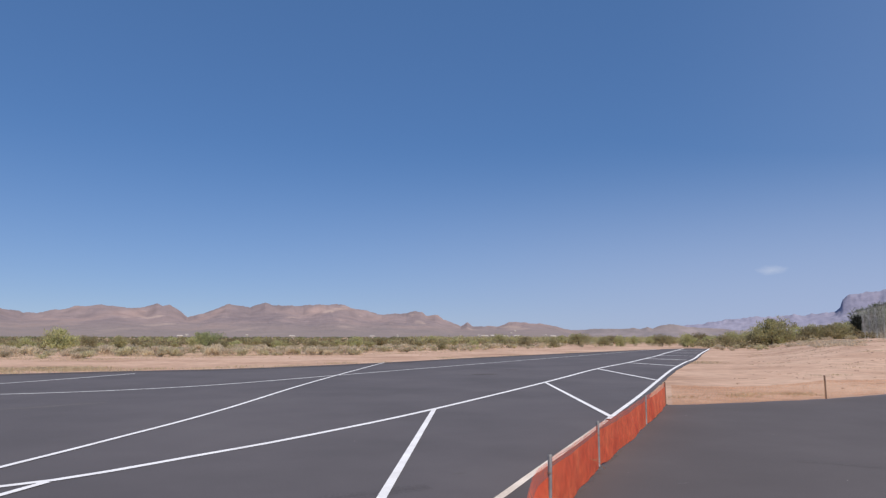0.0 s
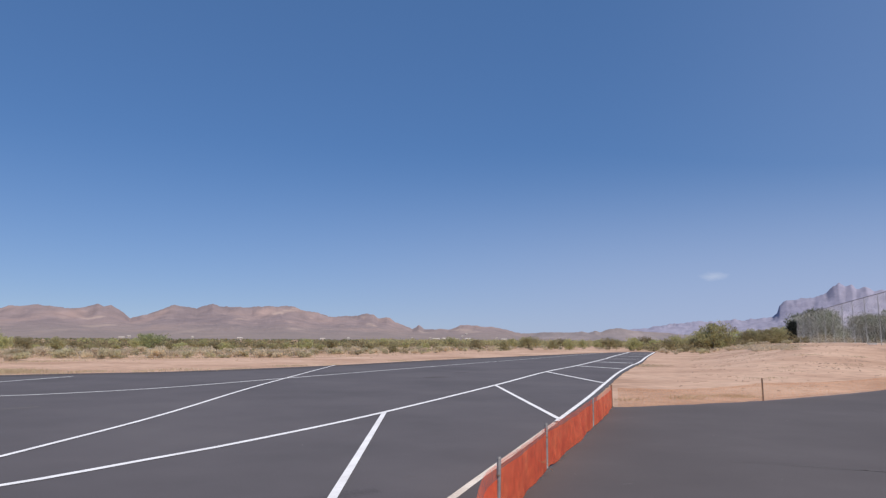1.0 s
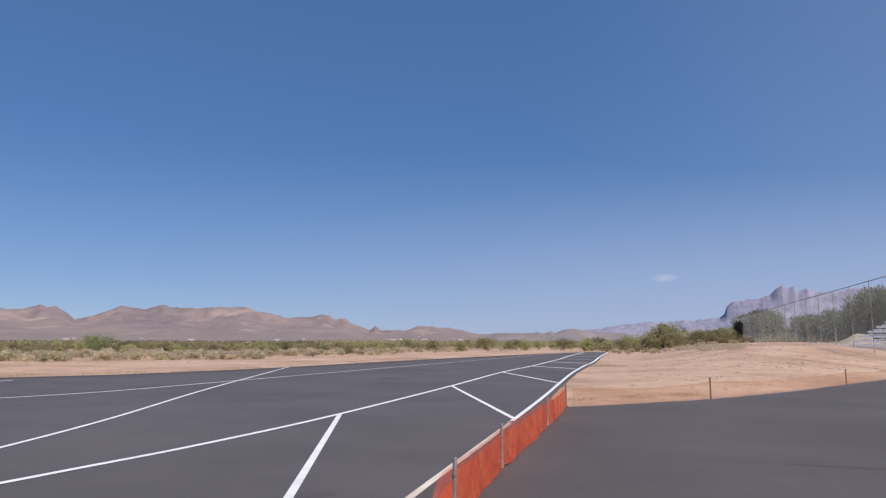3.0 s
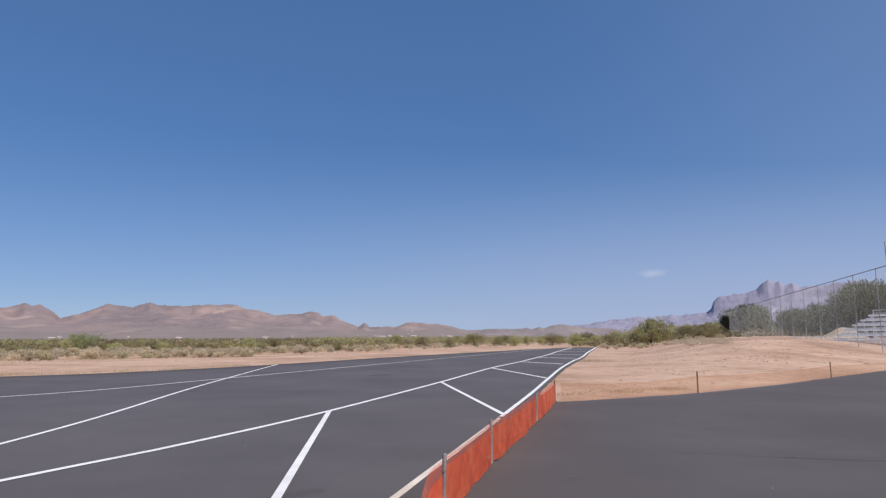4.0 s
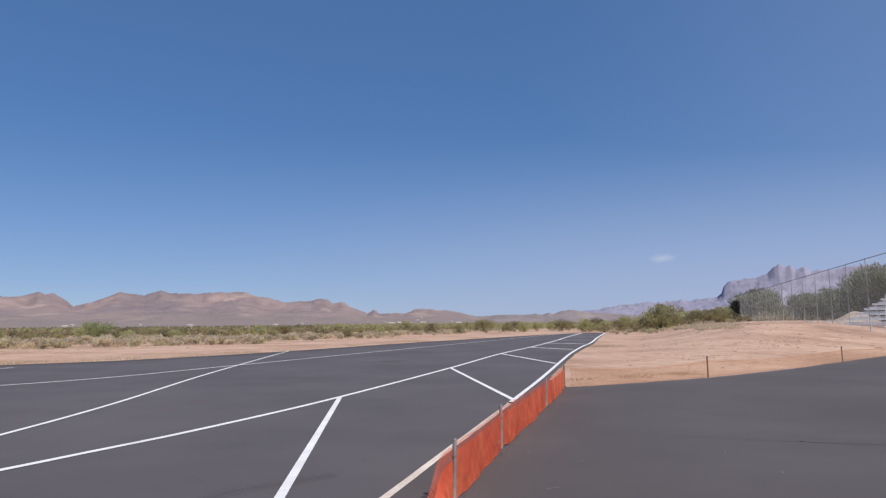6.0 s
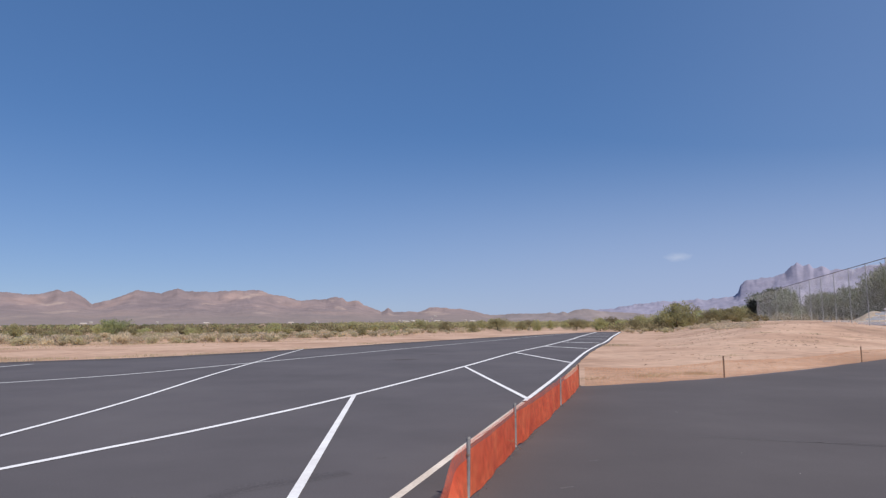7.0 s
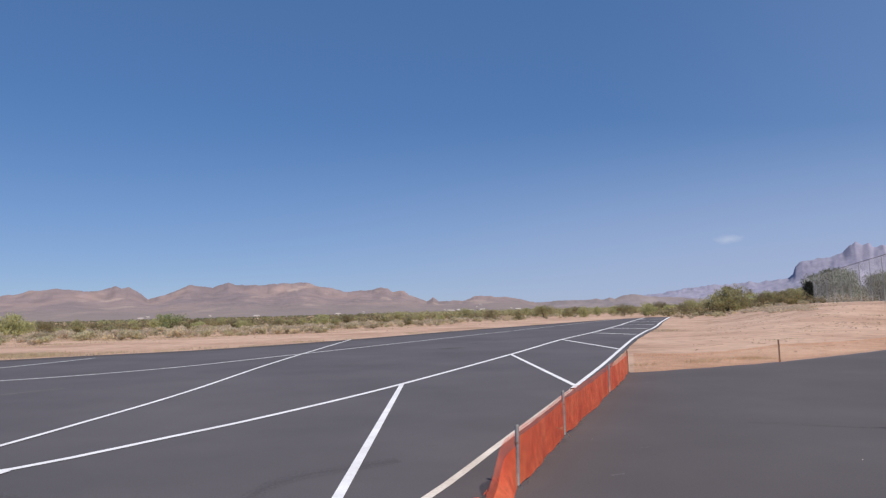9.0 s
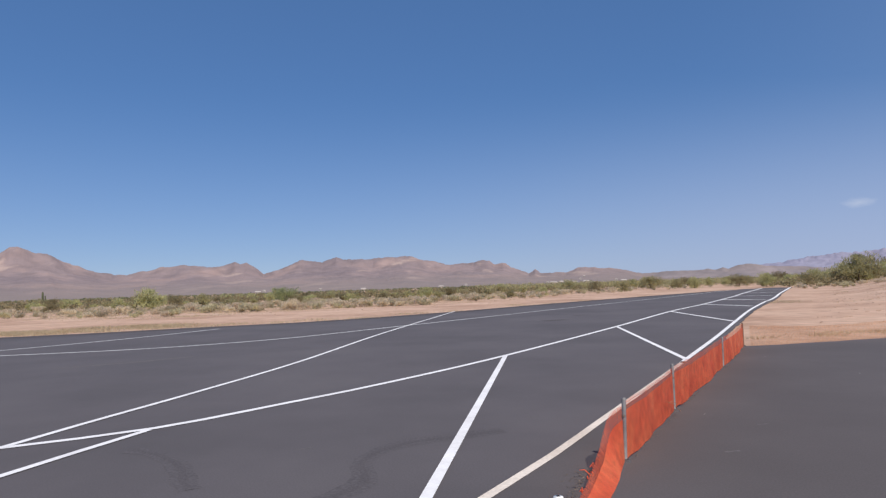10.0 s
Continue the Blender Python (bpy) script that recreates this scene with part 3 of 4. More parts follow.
def build_orange_fence():
    fence = thing("safety_fence", "low orange plastic net fence on galvanised posts beside runway", "fence")
    flat = lambda x, y: 0.0
    for i, (x, y) in enumerate(POSTS):
        bm = post_mesh(bmesh.new(), POST_HEIGHT + (0.02, 0.03, 0.0, 0.0)[i], 0.02, ((0.012, 0.01), (0, 0), (0.008, 0), (0.0, 0.02))[i])
        p = part("post", bm, STEEL if i < 3 else RUST, fence, "galvanised steel pipe post" if i < 3 else "rusty steel post", True)
        p.location = (x, y, 0)
        ring = tube(bmesh.new(), [(0, 0, 0), (0, 0, 0.012)], [0.023, 0.023], 14)
        band = part("wire_tie", ring, RUST, p, "thin wire tie")
        band.location = (0, 0, POST_HEIGHT * 0.75)
        part("cap", tube(bmesh.new(), [(0, 0, POST_HEIGHT - 0.005 + (0.02, 0.03, 0.0, 0.0)[i]), (0, 0, POST_HEIGHT + 0.008 + (0.02, 0.03, 0.0, 0.0)[i]), (0, 0, POST_HEIGHT + 0.014 + (0.02, 0.03, 0.0, 0.0)[i])], [0.021, 0.021, 0.008], 14), STEEL if i < 3 else RUST, p, "pale pressed-metal cap" if i < 3 else "", True).location = ((0.012, 0.01, 0), (0, 0, 0), (0.008, 0, 0), (0.0, 0.02, 0))[i]
        foot = tube(bmesh.new(), [(0, 0, -0.01), (0, 0, 0.018), (0, 0, 0.03)], [0.06, 0.05, 0.03], 12)
        part("base_collar", foot, CRACK, p, "dark asphalt patch round post", True)
    bm = post_mesh(bmesh.new(), 0.47, 0.024)
    end_post = part("post", bm, STEEL, fence, "steel post with white plastic sleeve", True)
    end_post.location = (-0.235, 3.6, 0.012)
    part("plastic_sleeve", tube(bmesh.new(), [(0, 0, 0.2), (0, 0, 0.485), (0, 0, 0.497), (0, 0, 0.5)], [0.029, 0.029, 0.026, 0.012], 16), WHITE_PLASTIC, end_post, "white plastic sleeve", True)
    for i, (a, b) in enumerate(zip(POSTS, POSTS[1:])):
        straight_net(fence, a, b, flat, POST_HEIGHT - 0.005, 0.021, 0.2, ORANGE, "bright orange plastic net", 0.02, i * 3.7)
    # the loose end droops from the first post and lies over towards the runway
    left = Vector((-0.95, 0.28, 0))
    low_line = glide([(0.21, 6.26, 0.012), (0.14, 5.72, 0.012), (0.06, 5.2, 0.012), (-0.04, 4.6, 0.012), (-0.16, 3.7, 0.012)], 0.02)
    high_line = glide([(0.2, 6.25, 0.52), (0.07, 6.08, 0.43), (-0.02, 5.82, 0.21), (-0.08, 5.42, 0.15), (-0.14, 5.08, 0.1), (-0.2, 4.6, 0.1), (-0.2, 3.7, 0.2)], 0.02)

    def low_edge(s):
        return low_line[round(s * (len(low_line) - 1))]

    def high_edge(s):
        return high_line[round(s * (len(high_line) - 1))]
    net_part(fence, "net", low_edge, high_edge, 116, 26, 0.12, ORANGE, "drooping torn end of orange net", 0.74)
    # frayed strands at the torn end and along the foot
    rng = random.Random(5)
    for k in range(26):
        s = rng.uniform(0.3, 0.9)
        p = high_edge(s)
        q = p + left * rng.uniform(0.02, 0.07) + Vector((rng.uniform(-0.05, 0.05), rng.uniform(-0.05, 0.05), rng.uniform(-0.03, 0.03)))
        q.z = max(0.006, q.z)
        part("loose_strand", tube(bmesh.new(), [p, (p + q) / 2 + Vector((0, 0, 0.02)), q], [0.005, 0.004, 0.003], 5), ORANGE, fence)
    for p0, p1 in (((0.74, 7.95, 0.26), (0.96, 8.4, 0.06)), ((0.80, 8.15, 0.2), (0.93, 8.5, 0.13))):
        part("loose_strand", tube(bmesh.new(), [p0, ((p0[0] + p1[0]) / 2, (p0[1] + p1[1]) / 2, (p0[2] + p1[2]) / 2 + 0.03), p1], [0.0028, 0.0028, 0.0025], 5), ORANGE_FADED, fence, "bleached loose cord")
    return fence


def build_faded_fence():
    fence = thing("bleached_fence", "low sun-bleached net fence between rusty stakes on sand", "fence")
    for i, (x, y) in enumerate(SAND_POSTS[1:]):
        bm = bmesh.new()
        h = POST_HEIGHT + 0.1
        # T-section stake
        box(bm, (0, 0, h / 2 - 0.05), (0.045, 0.012, h + 0.1))
        box(bm, (0, 0.018, h / 2 - 0.05), (0.012, 0.03, h + 0.1))
        p = part("stake", bm, RUST, fence, "rusty steel stake")
        p.location = (x, y, ground_height(x, y))
    for i, (a, b) in enumerate(zip(SAND_POSTS, SAND_POSTS[1:])):
        straight_net(fence, a, b, ground_height, POST_HEIGHT - 0.03, 0.026, 0.82, ORANGE_FADED, "sun-bleached pale orange net", 0.1, 20 + i * 2.9)
    return fence


build_orange_fence()
build_faded_fence()


def build_litter_at_fence():
    """Blown leaves, dirt and frayed bits of net caught along the foot of the fence, and dark bits for the loose net's
    shade.
    """
    g = np.random.default_rng(41)
    line = glide([(-0.26, 4.2), (-0.12, 5.0), (-0.02, 5.8), *POSTS], 0.02)
    v, f = [], []
    for p in line:
        # beside the loose end the dark bits lie denser, to darken its shaded side
        loose = p.y < 6.3
        heap = max(0.0, noise.noise((p.x * 2.1, p.y * 2.1, 3)) + 0.2)
        for k in range(int(g.integers(0, 2) + 3 * heap) if not loose else int(g.integers(1, 5))):
            off = abs(g.normal()) * (0.02 if not loose else 0.06) + 0.005
            side = 1 if not loose else -1.2
            x, y = p.x + off * side + (0.03 if not loose else -0.08), p.y + g.normal() * 0.03 - off * 0.3 * side
            z = 0.004 + max(0.0, 0.03 - off * 0.3) * g.random()
            a, length, w, tip = g.uniform(0, 6.28), g.uniform(0.005, 0.02), g.uniform(0.002, 0.006), g.uniform(0.0, 0.012)
            dx, dy = math.cos(a) * length, math.sin(a) * length
            n = len(v)
            v += [(x - dx, y - dy, z), (x + dy * w / length, y - dx * w / length, z + 0.002), (x + dx, y + dy, z + tip), (x - dy * w / length, y + dx * w / length, z + 0.002)]
            f.append((n, n + 1, n + 2, n + 3))
    tagged(new("litter_and_net_shade", data_mesh("litter_and_net_shade", v, f, BARK)), "dark dry leaf litter along the foot of the fence, thickened as shade beside the loose net", "litter", kind="stuff")


build_litter_at_fence()


# ---- tall chain-link fence and bleachers on the bank ----
def build_tall_fence():
    fence = thing("chain_link_fence", "tall galvanised chain-link fence on sandy bank", "fence")
    start, way = Vector((34.2, 44.7, 0)), Vector((0.28, 0.96, 0)).normalized()
    spacing, count = 5.0, 17
    feet = []
    for k in range(count):
        p = start + way * spacing * k
        p.z = ground_height(p.x, p.y)
        feet.append(p)
    tops = [6.92 - 0.0122 * spacing * k for k in range(count)]
    for p, top_z in zip(feet, tops):
        ob = part("post", post_mesh(bmesh.new(), top_z - p.z + 0.05, 0.036), POST_STEEL, fence, "", True)
        ob.location = p
    bm = tube(bmesh.new(), [Vector((p.x, p.y, z)) for p, z in zip(feet, tops)], [0.034] * count, 8)
    part("top_rail", bm, STEEL, fence, "galvanised top rail", True)
    # woven wire, one sheet a bay
    for a, b, top_z in zip(feet, feet[1:], tops[1:]):
        verts, faces = [], []
        step, thick, height = 0.12, 0.0017, top_z - max(a.z, b.z)
        wide = (b - a).length

        def place(s, z):
            return a.lerp(b, s / wide) + Vector((0, 0, z))
        for direction in (1, -1):
            c = -height
            while c < wide + height:
                s0, s1 = c, c + height * direction
                z0, z1 = 0.05, height - 0.02
                # clip to the bay
                sa, za, sb, zb = s0, z0, s1, z1
                d = sb - sa
                t0, t1 = sorted(((0 - sa) / d, (wide - sa) / d))
                lo, hi = max(0.0, t0), min(1.0, t1)
                if hi - lo > 0.02:
                    p, q = place(sa + d * lo, za + (zb - za) * lo), place(sa + d * hi, za + (zb - za) * hi)
                    n = len(verts)
                    side = Vector((way.y, -way.x, 0)) * thick
                    for e in (p, q):
                        verts += [tuple(e + side), tuple(e - side * 0.5 + Vector((0, 0, thick))), tuple(e - side * 0.5 - Vector((0, 0, thick)))]
                    for w in range(3):
                        faces.append((n + w, n + (w + 1) % 3, n + 3 + (w + 1) % 3, n + 3 + w))
                c += step
        ob = new("wire_mesh", data_mesh("wire_mesh", verts, faces, WIRE))
        ob.parent = fence
    return fence


build_tall_fence()


def build_bleachers(at, turn):
    b = thing("bleachers", "aluminium open bleachers with stepped plank seats on sand", "bleachers", at=at, turn=turn)
    rows_up, run, rise, length = 6, 1.12, 0.49, 7.0
    seat = mesh_of(box(bmesh.new(), (0, 0, 0), (length, 0.34, 0.19), bevel=0.015), "seat_plank", ALUMINIUM)
    foot = mesh_of(box(bmesh.new(), (0, 0, 0), (length, 0.3, 0.1), bevel=0.01), "foot_plank", ALUMINIUM)
    for k in range(rows_up):
        ob = new("seat_plank", seat); ob.parent = b; ob.location = (0, k * run, 0.22 + k * rise)
        if k:
            ob = new("foot_plank", foot); ob.parent = b; ob.location = (0, k * run - 0.4, k * rise - 0.08)
    for x in (-3.2, -1.05, 1.05, 3.2):
        bm = bmesh.new()
        for k in range(rows_up):
            tube(bm, [(x, k * run, -0.05), (x, k * run, 0.18 + k * rise)], [0.03, 0.03], 6)
            tube(bm, [(x, k * run - 0.5, k * rise + (0.05 if not k else -0.12)), (x, k * run + 0.15, k * rise + (0.05 if not k else -0.12))], [0.025, 0.025], 6)
        tube(bm, [(x, -0.2, 0.02), (x, (rows_up - 1) * run + 0.2, 0.02)], [0.03, 0.03], 6)
        tube(bm, [(x, 0, 0.1), (x, (rows_up - 1) * run, (rows_up - 1) * rise + 0.1)], [0.025, 0.025], 6)
        part("support_frame", bm, ALUMINIUM, b, "aluminium tube frame")
    back = bmesh.new()
    for z in (0.06, 0.36):
        tube(back, [(-3.4, (rows_up - 1) * run + 0.3, rows_up * rise - 0.1 + z), (3.4, (rows_up - 1) * run + 0.3, rows_up * rise - 0.1 + z)], [0.025, 0.025], 6)
    for x in (-3.3, 0, 3.3):
        tube(back, [(x, (rows_up - 1) * run + 0.3, 0), (x, (rows_up - 1) * run + 0.3, rows_up * rise + 0.28)], [0.025, 0.025], 6)
    part("guard_rail", back, ALUMINIUM, b)
    return b


build_bleachers((40.87, 59.75, ground_height(40.87, 59.75)), -75)

pole_bm = tube(bmesh.new(), [(0, 0, -0.2), (0.0, 0, 6), (-0.05, 0, 10.2)], [0.07, 0.055, 0.03], 10)
pole = thing("pole", "slender grey steel pole behind the bleachers", "pole", at=(47.6, 64.4, ground_height(47.6, 64.4)))
part("shaft", pole_bm, STEEL, pole, "", True)
part("cap", tube(bmesh.new(), [(-0.05, 0, 10.2), (-0.05, 0, 10.3)], [0.07, 0.03], 10), STEEL, pole)


# ---- plants ----
def leaf_cloud(rng, clumps, count, size, feather=False):
    """count leaf quads spread over clumps (centre, radii); returns vertices and faces."""
    which = rng.integers(0, len(clumps), count)
    centres = np.array([c for c, r in clumps])[which]
    radii = np.array([r for c, r in clumps])[which]
    way = rng.normal(size=(count, 3))
    way /= np.linalg.norm(way, axis=1)[:, None]
    pos = centres + way * radii * (rng.random((count, 1)) ** 0.45)
    a = rng.normal(size=(count, 3)); a /= np.linalg.norm(a, axis=1)[:, None]
    b = np.cross(a, rng.normal(size=(count, 3))); b /= np.linalg.norm(b, axis=1)[:, None]
    s = size * rng.uniform(0.6, 1.4, (count, 1))
    if feather:
        # thin sprigs that fan up and outwards
        a = a * 0.6 + way * 0.5 + np.array((0, 0, 0.7)); a /= np.linalg.norm(a, axis=1)[:, None]
        b = np.cross(a, rng.normal(size=(count, 3))); b /= np.linalg.norm(b, axis=1)[:, None]
        a, b = a * s * 1.9, b * s * 0.36
    else:
        a, b = a * s, b * s * 0.55
    v = np.stack([pos - a, pos - b, pos + a, pos + b], 1).reshape(-1, 3)
    v[:, 2] = np.maximum(v[:, 2], 0.01)
    f = np.arange(count * 4).reshape(-1, 4)
    return v, f


def plant(name, label, category, group, height, width, clump_count, leaves, leaf_size, material, seed, stems=7, trunk=False, low=0.25, at=(0, 0, 0), clump=(0.12, 0.25), feather=True):
    rng = np.random.default_rng(seed)
    ob = thing(name, label, category, group, at=at)
    clumps, bm = [], bmesh.new()
    for k in range(clump_count):
        a = rng.uniform(0, 2 * math.pi)
        rr = width / 2 * (rng.random() ** 0.6) * 0.72
        z = height * rng.uniform(low, 0.86) * (1 - 0.25 * (rr / (width / 2)) ** 2)
        size = height * rng.uniform(*clump)
        clumps.append(((rr * math.cos(a), rr * math.sin(a), z), (size * rng.uniform(0.9, 1.7), size * rng.uniform(0.9, 1.7), size * rng.uniform(0.7, 1.2))))
    base = 0.03 * height if trunk else 0.008 * height
    fork = Vector((rng.uniform(-0.05, 0.05) * height, rng.uniform(-0.05, 0.05) * height, height * 0.22)) if trunk else Vector((0, 0, 0.02))
    if trunk:
        tube(bm, [(0, 0, -0.1), fork * 0.5, fork], [base * 1.3, base, base * 0.85], 8)
    for k in range(min(stems, clump_count)):
        c = Vector(clumps[k][0])
        start = fork if trunk else Vector((rng.uniform(-0.06, 0.06) * width, rng.uniform(-0.06, 0.06) * width, -0.05))
        bend = (start + c) / 2 + Vector((rng.uniform(-0.06, 0.06), rng.uniform(-0.06, 0.06), 0.04)) * height
        tube(bm, [start, bend, c + Vector((0, 0, clumps[k][1][2] * 0.7))], [base * 0.6, base * 0.4, base * 0.12], 5)
    part("trunk" if trunk else "stems", bm, BARK, ob)
    v, f = leaf_cloud(rng, clumps, leaves, leaf_size, feather)
    crown = new("crown", data_mesh("crown", v.tolist(), f.tolist(), material))
    crown.parent = ob
    return ob


def polar(azimuth, distance):
    x, y = distance * math.sin(radians(azimuth)), distance * math.cos(radians(azimuth))
    return x, y


def scatter(bases, places):
    """Stands copies of the plants in bases at places: degrees, metres off, height; the first ones are the bases themselves."""
    rng = random.Random(len(places))
    for k, (a, d, h) in enumerate(places):
        ob, tall = bases[k % len(bases)]
        x, y = polar(a, d)
        s = h / tall
        m = pose(x, y, ground_height(x, y) - 0.03, 0, 0, rng.uniform(0, 360)) @ Matrix.Diagonal((s * rng.uniform(0.9, 1.2), s * rng.uniform(0.9, 1.2), s, 1))
        if k < len(bases):
            ob.matrix_basis = m
        else:
            copy_thing_scaled(ob, m)


def copy_thing_scaled(ob, m):
    made = copy_thing(ob, Matrix.Identity(4))
    made.matrix_basis = m
    return made


rng = random.Random(11)


# scrub edge on the far side of the runway: degrees and metres
SCRUB = [(-70, 80), (-47, 76), (-42, 66), (-36, 59), (-27, 64), (-20, 66), (-13.8, 68), (-6.8, 80), (0.5, 104), (6, 128), (14, 140)]


def scrub_start(a):
    return float(np.interp(a, [p[0] for p in SCRUB], [p[1] for p in SCRUB]))


creosote = [(plant("creosote_bush", "olive-green creosote bush with thin stems on desert sand", "bush", "desert scrub", 1.9, 3.1, 24, 1700, 0.075, LEAF, 20 + k), 1.9) for k in range(4)]
places = []
for k in range(190):
    a = rng.uniform(-58, 13)
    d = scrub_start(a) * (1.42 + 1.7 * rng.random() ** 1.3)
    places.append((a, d, rng.uniform(0.9, 1.75) * (1.0 if d < 150 else 1.12)))
scatter(creosote, places)

brittle = [(plant("brittlebush", "pale grey-green dry brittlebush on sand", "bush", "low pale scrub", 0.8, 1.6, 16, 900, 0.05, LEAF_PALE if k % 2 else LEAF_GREY, 40 + k, low=0.12, clump=(0.16, 0.3)), 0.8) for k in range(4)]
places = []
for k in range(280):
    a = rng.uniform(-56, 8)
    d = scrub_start(a) * (0.95 + 0.5 * rng.random() ** 1.2)
    places.append((a, d, rng.uniform(0.35, 0.95)))
for k in range(26):
    places.append((rng.uniform(15.5, 25.2), rng.uniform(92, 112), rng.uniform(0.4, 0.8)))
scatter(brittle, places)

verde = [(plant("palo_verde", "yellow-green palo verde tree on scrubby desert ground", "tree", "palo verde trees", 3.0, 4.6, 34, 3000, 0.085, LEAF, 60 + k, trunk=True, low=0.08), 3.0) for k in range(3)]
places = [(-37.4, 86, 2.8), (-38.0, 88, 2.2), (-31.5, 139, 1.9), (-29.4, 133, 1.8), (-24.3, 113, 1.6), (-21.9, 92, 1.5), (-21.2, 90, 1.4), (-18.2, 96, 1.3), (-45.0, 150, 2.1), (-43.3, 139, 1.7), (-42.4, 138, 1.6), (-35.5, 95, 2.0), (0.1, 119, 1.95), (2.5, 112, 1.8), (4.7, 140, 2.8), (6.8, 137, 2.0), (8.1, 131, 2.2), (11.4, 130, 2.5), (13.4, 125, 2.6), (16.6, 220, 3.8), (17.4, 225, 3.5), (19.6, 126, 5.0), (20.2, 128, 4.4), (18.7, 130, 3.6),
          (-39.5, 90, 1.7), (-33.3, 84, 1.9), (-31.1, 77, 1.3), (-30.2, 75, 1.15), (-16.2, 104, 1.4), (-13.4, 94, 1.3), (-7.1, 88, 1.4), (-4.4, 95, 1.4), (-27.6, 100, 1.9), (-44.0, 95, 1.9), (-2.0, 150, 2.6), (4.4, 165, 2.8), (3.2, 170, 2.4), (-8.0, 160, 2.2), (7.5, 170, 2.5), (-14.5, 130, 2.0),
          (13.2, 150, 2.4), (14.4, 155, 3.0), (15.6, 140, 2.2), (16.8, 150, 2.8), (17.9, 145, 2.2), (21.2, 142, 3.2), (22.3, 146, 3.0), (23.2, 140, 2.8), (24.1, 138, 3.2), (24.8, 136, 3.0), (13.8, 128, 2.0), (15.0, 125, 2.2), (16.2, 128, 2.3), (17.2, 122, 2.1), (18.4, 126, 2.6), (22.0, 122, 2.4), (22.8, 124, 2.6), (23.6, 120, 2.5), (24.4, 122, 2.7), (12.0, 160, 2.4), (10.6, 165, 2.3), (9.2, 168, 2.2)]
scatter(verde, places)

x, y = polar(-26.7, 94)
plant("palo_verde", "fresh green rounded palo verde among dry scrub", "tree", "palo verde trees", 2.6, 4.6, 36, 3600, 0.075, LEAF_GREEN, 77, trunk=True, low=0.1, at=(x, y, ground_height(x, y)))

mesquite = [(plant("mesquite_tree", "dark green mesquite tree behind the tall fence", "tree", "trees behind the fence", 6.0, 4.6, 40, 8000, 0.1, LEAF_DARK, 80 + k, trunk=True, low=0.22), 6.0) for k in range(3)]
places = [(26.1, 134, 5.9), (27.1, 131, 6.3), (27.8, 128, 6.0), (29.9, 112, 4.6), (30.6, 110, 4.3), (31.4, 106, 2.9), (32.25, 104, 5.0), (33.0, 102, 3.0), (33.75, 98, 5.8), (34.3, 97, 6.8), (35.1, 96, 7.5), (36.3, 94, 7.3), (37.6, 95, 7.0), (39.5, 96, 6.2), (36.0, 108, 5.6), (28.8, 140, 3.0), (26.6, 140, 5.4)]
scatter(mesquite, places)

x, y = polar(25.35, 126)
dark_shrub = plant("evergreen_shrub", "dense near-black evergreen shrub at the fence's end", "bush", "", 4.1, 1.0, 20, 2200, 0.1, LEAF_BLACK, 99, trunk=True, low=0.2, at=(x, y, ground_height(x, y)))


def far_scrub(name, label, count, seed, span, near, beyond, tall, material, per, leaf, first=1.35):
    g = np.random.default_rng(seed)
    clumps = []
    for k in range(count):
        a = g.uniform(*span)
        d = near * (beyond / near) ** g.random()
        if a < 14 and d < scrub_start(a) * first:
            continue
        x, y = polar(a, d)
        h = g.uniform(*tall)
        clumps.append(((x, y, ground_height(x, y) + h * 0.45), (h * g.uniform(0.6, 1.2), h * g.uniform(0.6, 1.2), h * 0.5)))
    v, f = leaf_cloud(g, clumps, count * per, leaf)
    return tagged(new(name, data_mesh(name, v.tolist(), f.tolist(), material)), label, "scrub", kind="stuff")


far_scrub("far_scrub", "olive desert scrub spreading across the plain", 2600, 1, (-66, 50), 110, 420, (0.7, 1.9), LEAF, 50, 0.2)
far_scrub("low_scrub", "low straw-coloured scrub and dry weeds on sand", 850, 5, (-62, 12), 60, 200, (0.3, 0.8), LEAF_GREY, 60, 0.09, 1.0)
far_scrub("mid_scrub", "olive creosote thicket beyond the runway end", 900, 6, (-10, 19), 150, 330, (1.2, 2.5), LEAF, 110, 0.15)
far_scrub("far_woods", "dark green desert trees far across the plain", 1500, 2, (-66, 50), 400, 1300, (0.9, 2.4), LEAF_DARK, 40, 0.45)
far_scrub("far_slope_scrub", "grey-green scrub at the foot of the mountains", 900, 3, (-66, 50), 1000, 1600, (1.0, 3.0), LEAF, 24, 0.9)


def build_saguaro(at):
    ob = thing("saguaro_cactus", "dark green saguaro cactus with one raised arm", "cactus", at=at)
    part("stem", tube(bmesh.new(), [(0, 0, -0.1), (0, 0, 1.5), (0, 0, 3.0), (0, 0, 3.25)], [0.17, 0.2, 0.18, 0.06], 10), LEAF_DARK, ob, "", True)
    part("arm", tube(bmesh.new(), [(0.1, 0, 1.3), (0.5, 0, 1.45), (0.6, 0, 1.8), (0.6, 0, 2.4), (0.6, 0, 2.5)], [0.1, 0.12, 0.12, 0.11, 0.04], 9), LEAF_DARK, ob, "", True)


x, y = polar(-44.6, 150)
build_saguaro((x, y, ground_height(x, y)))


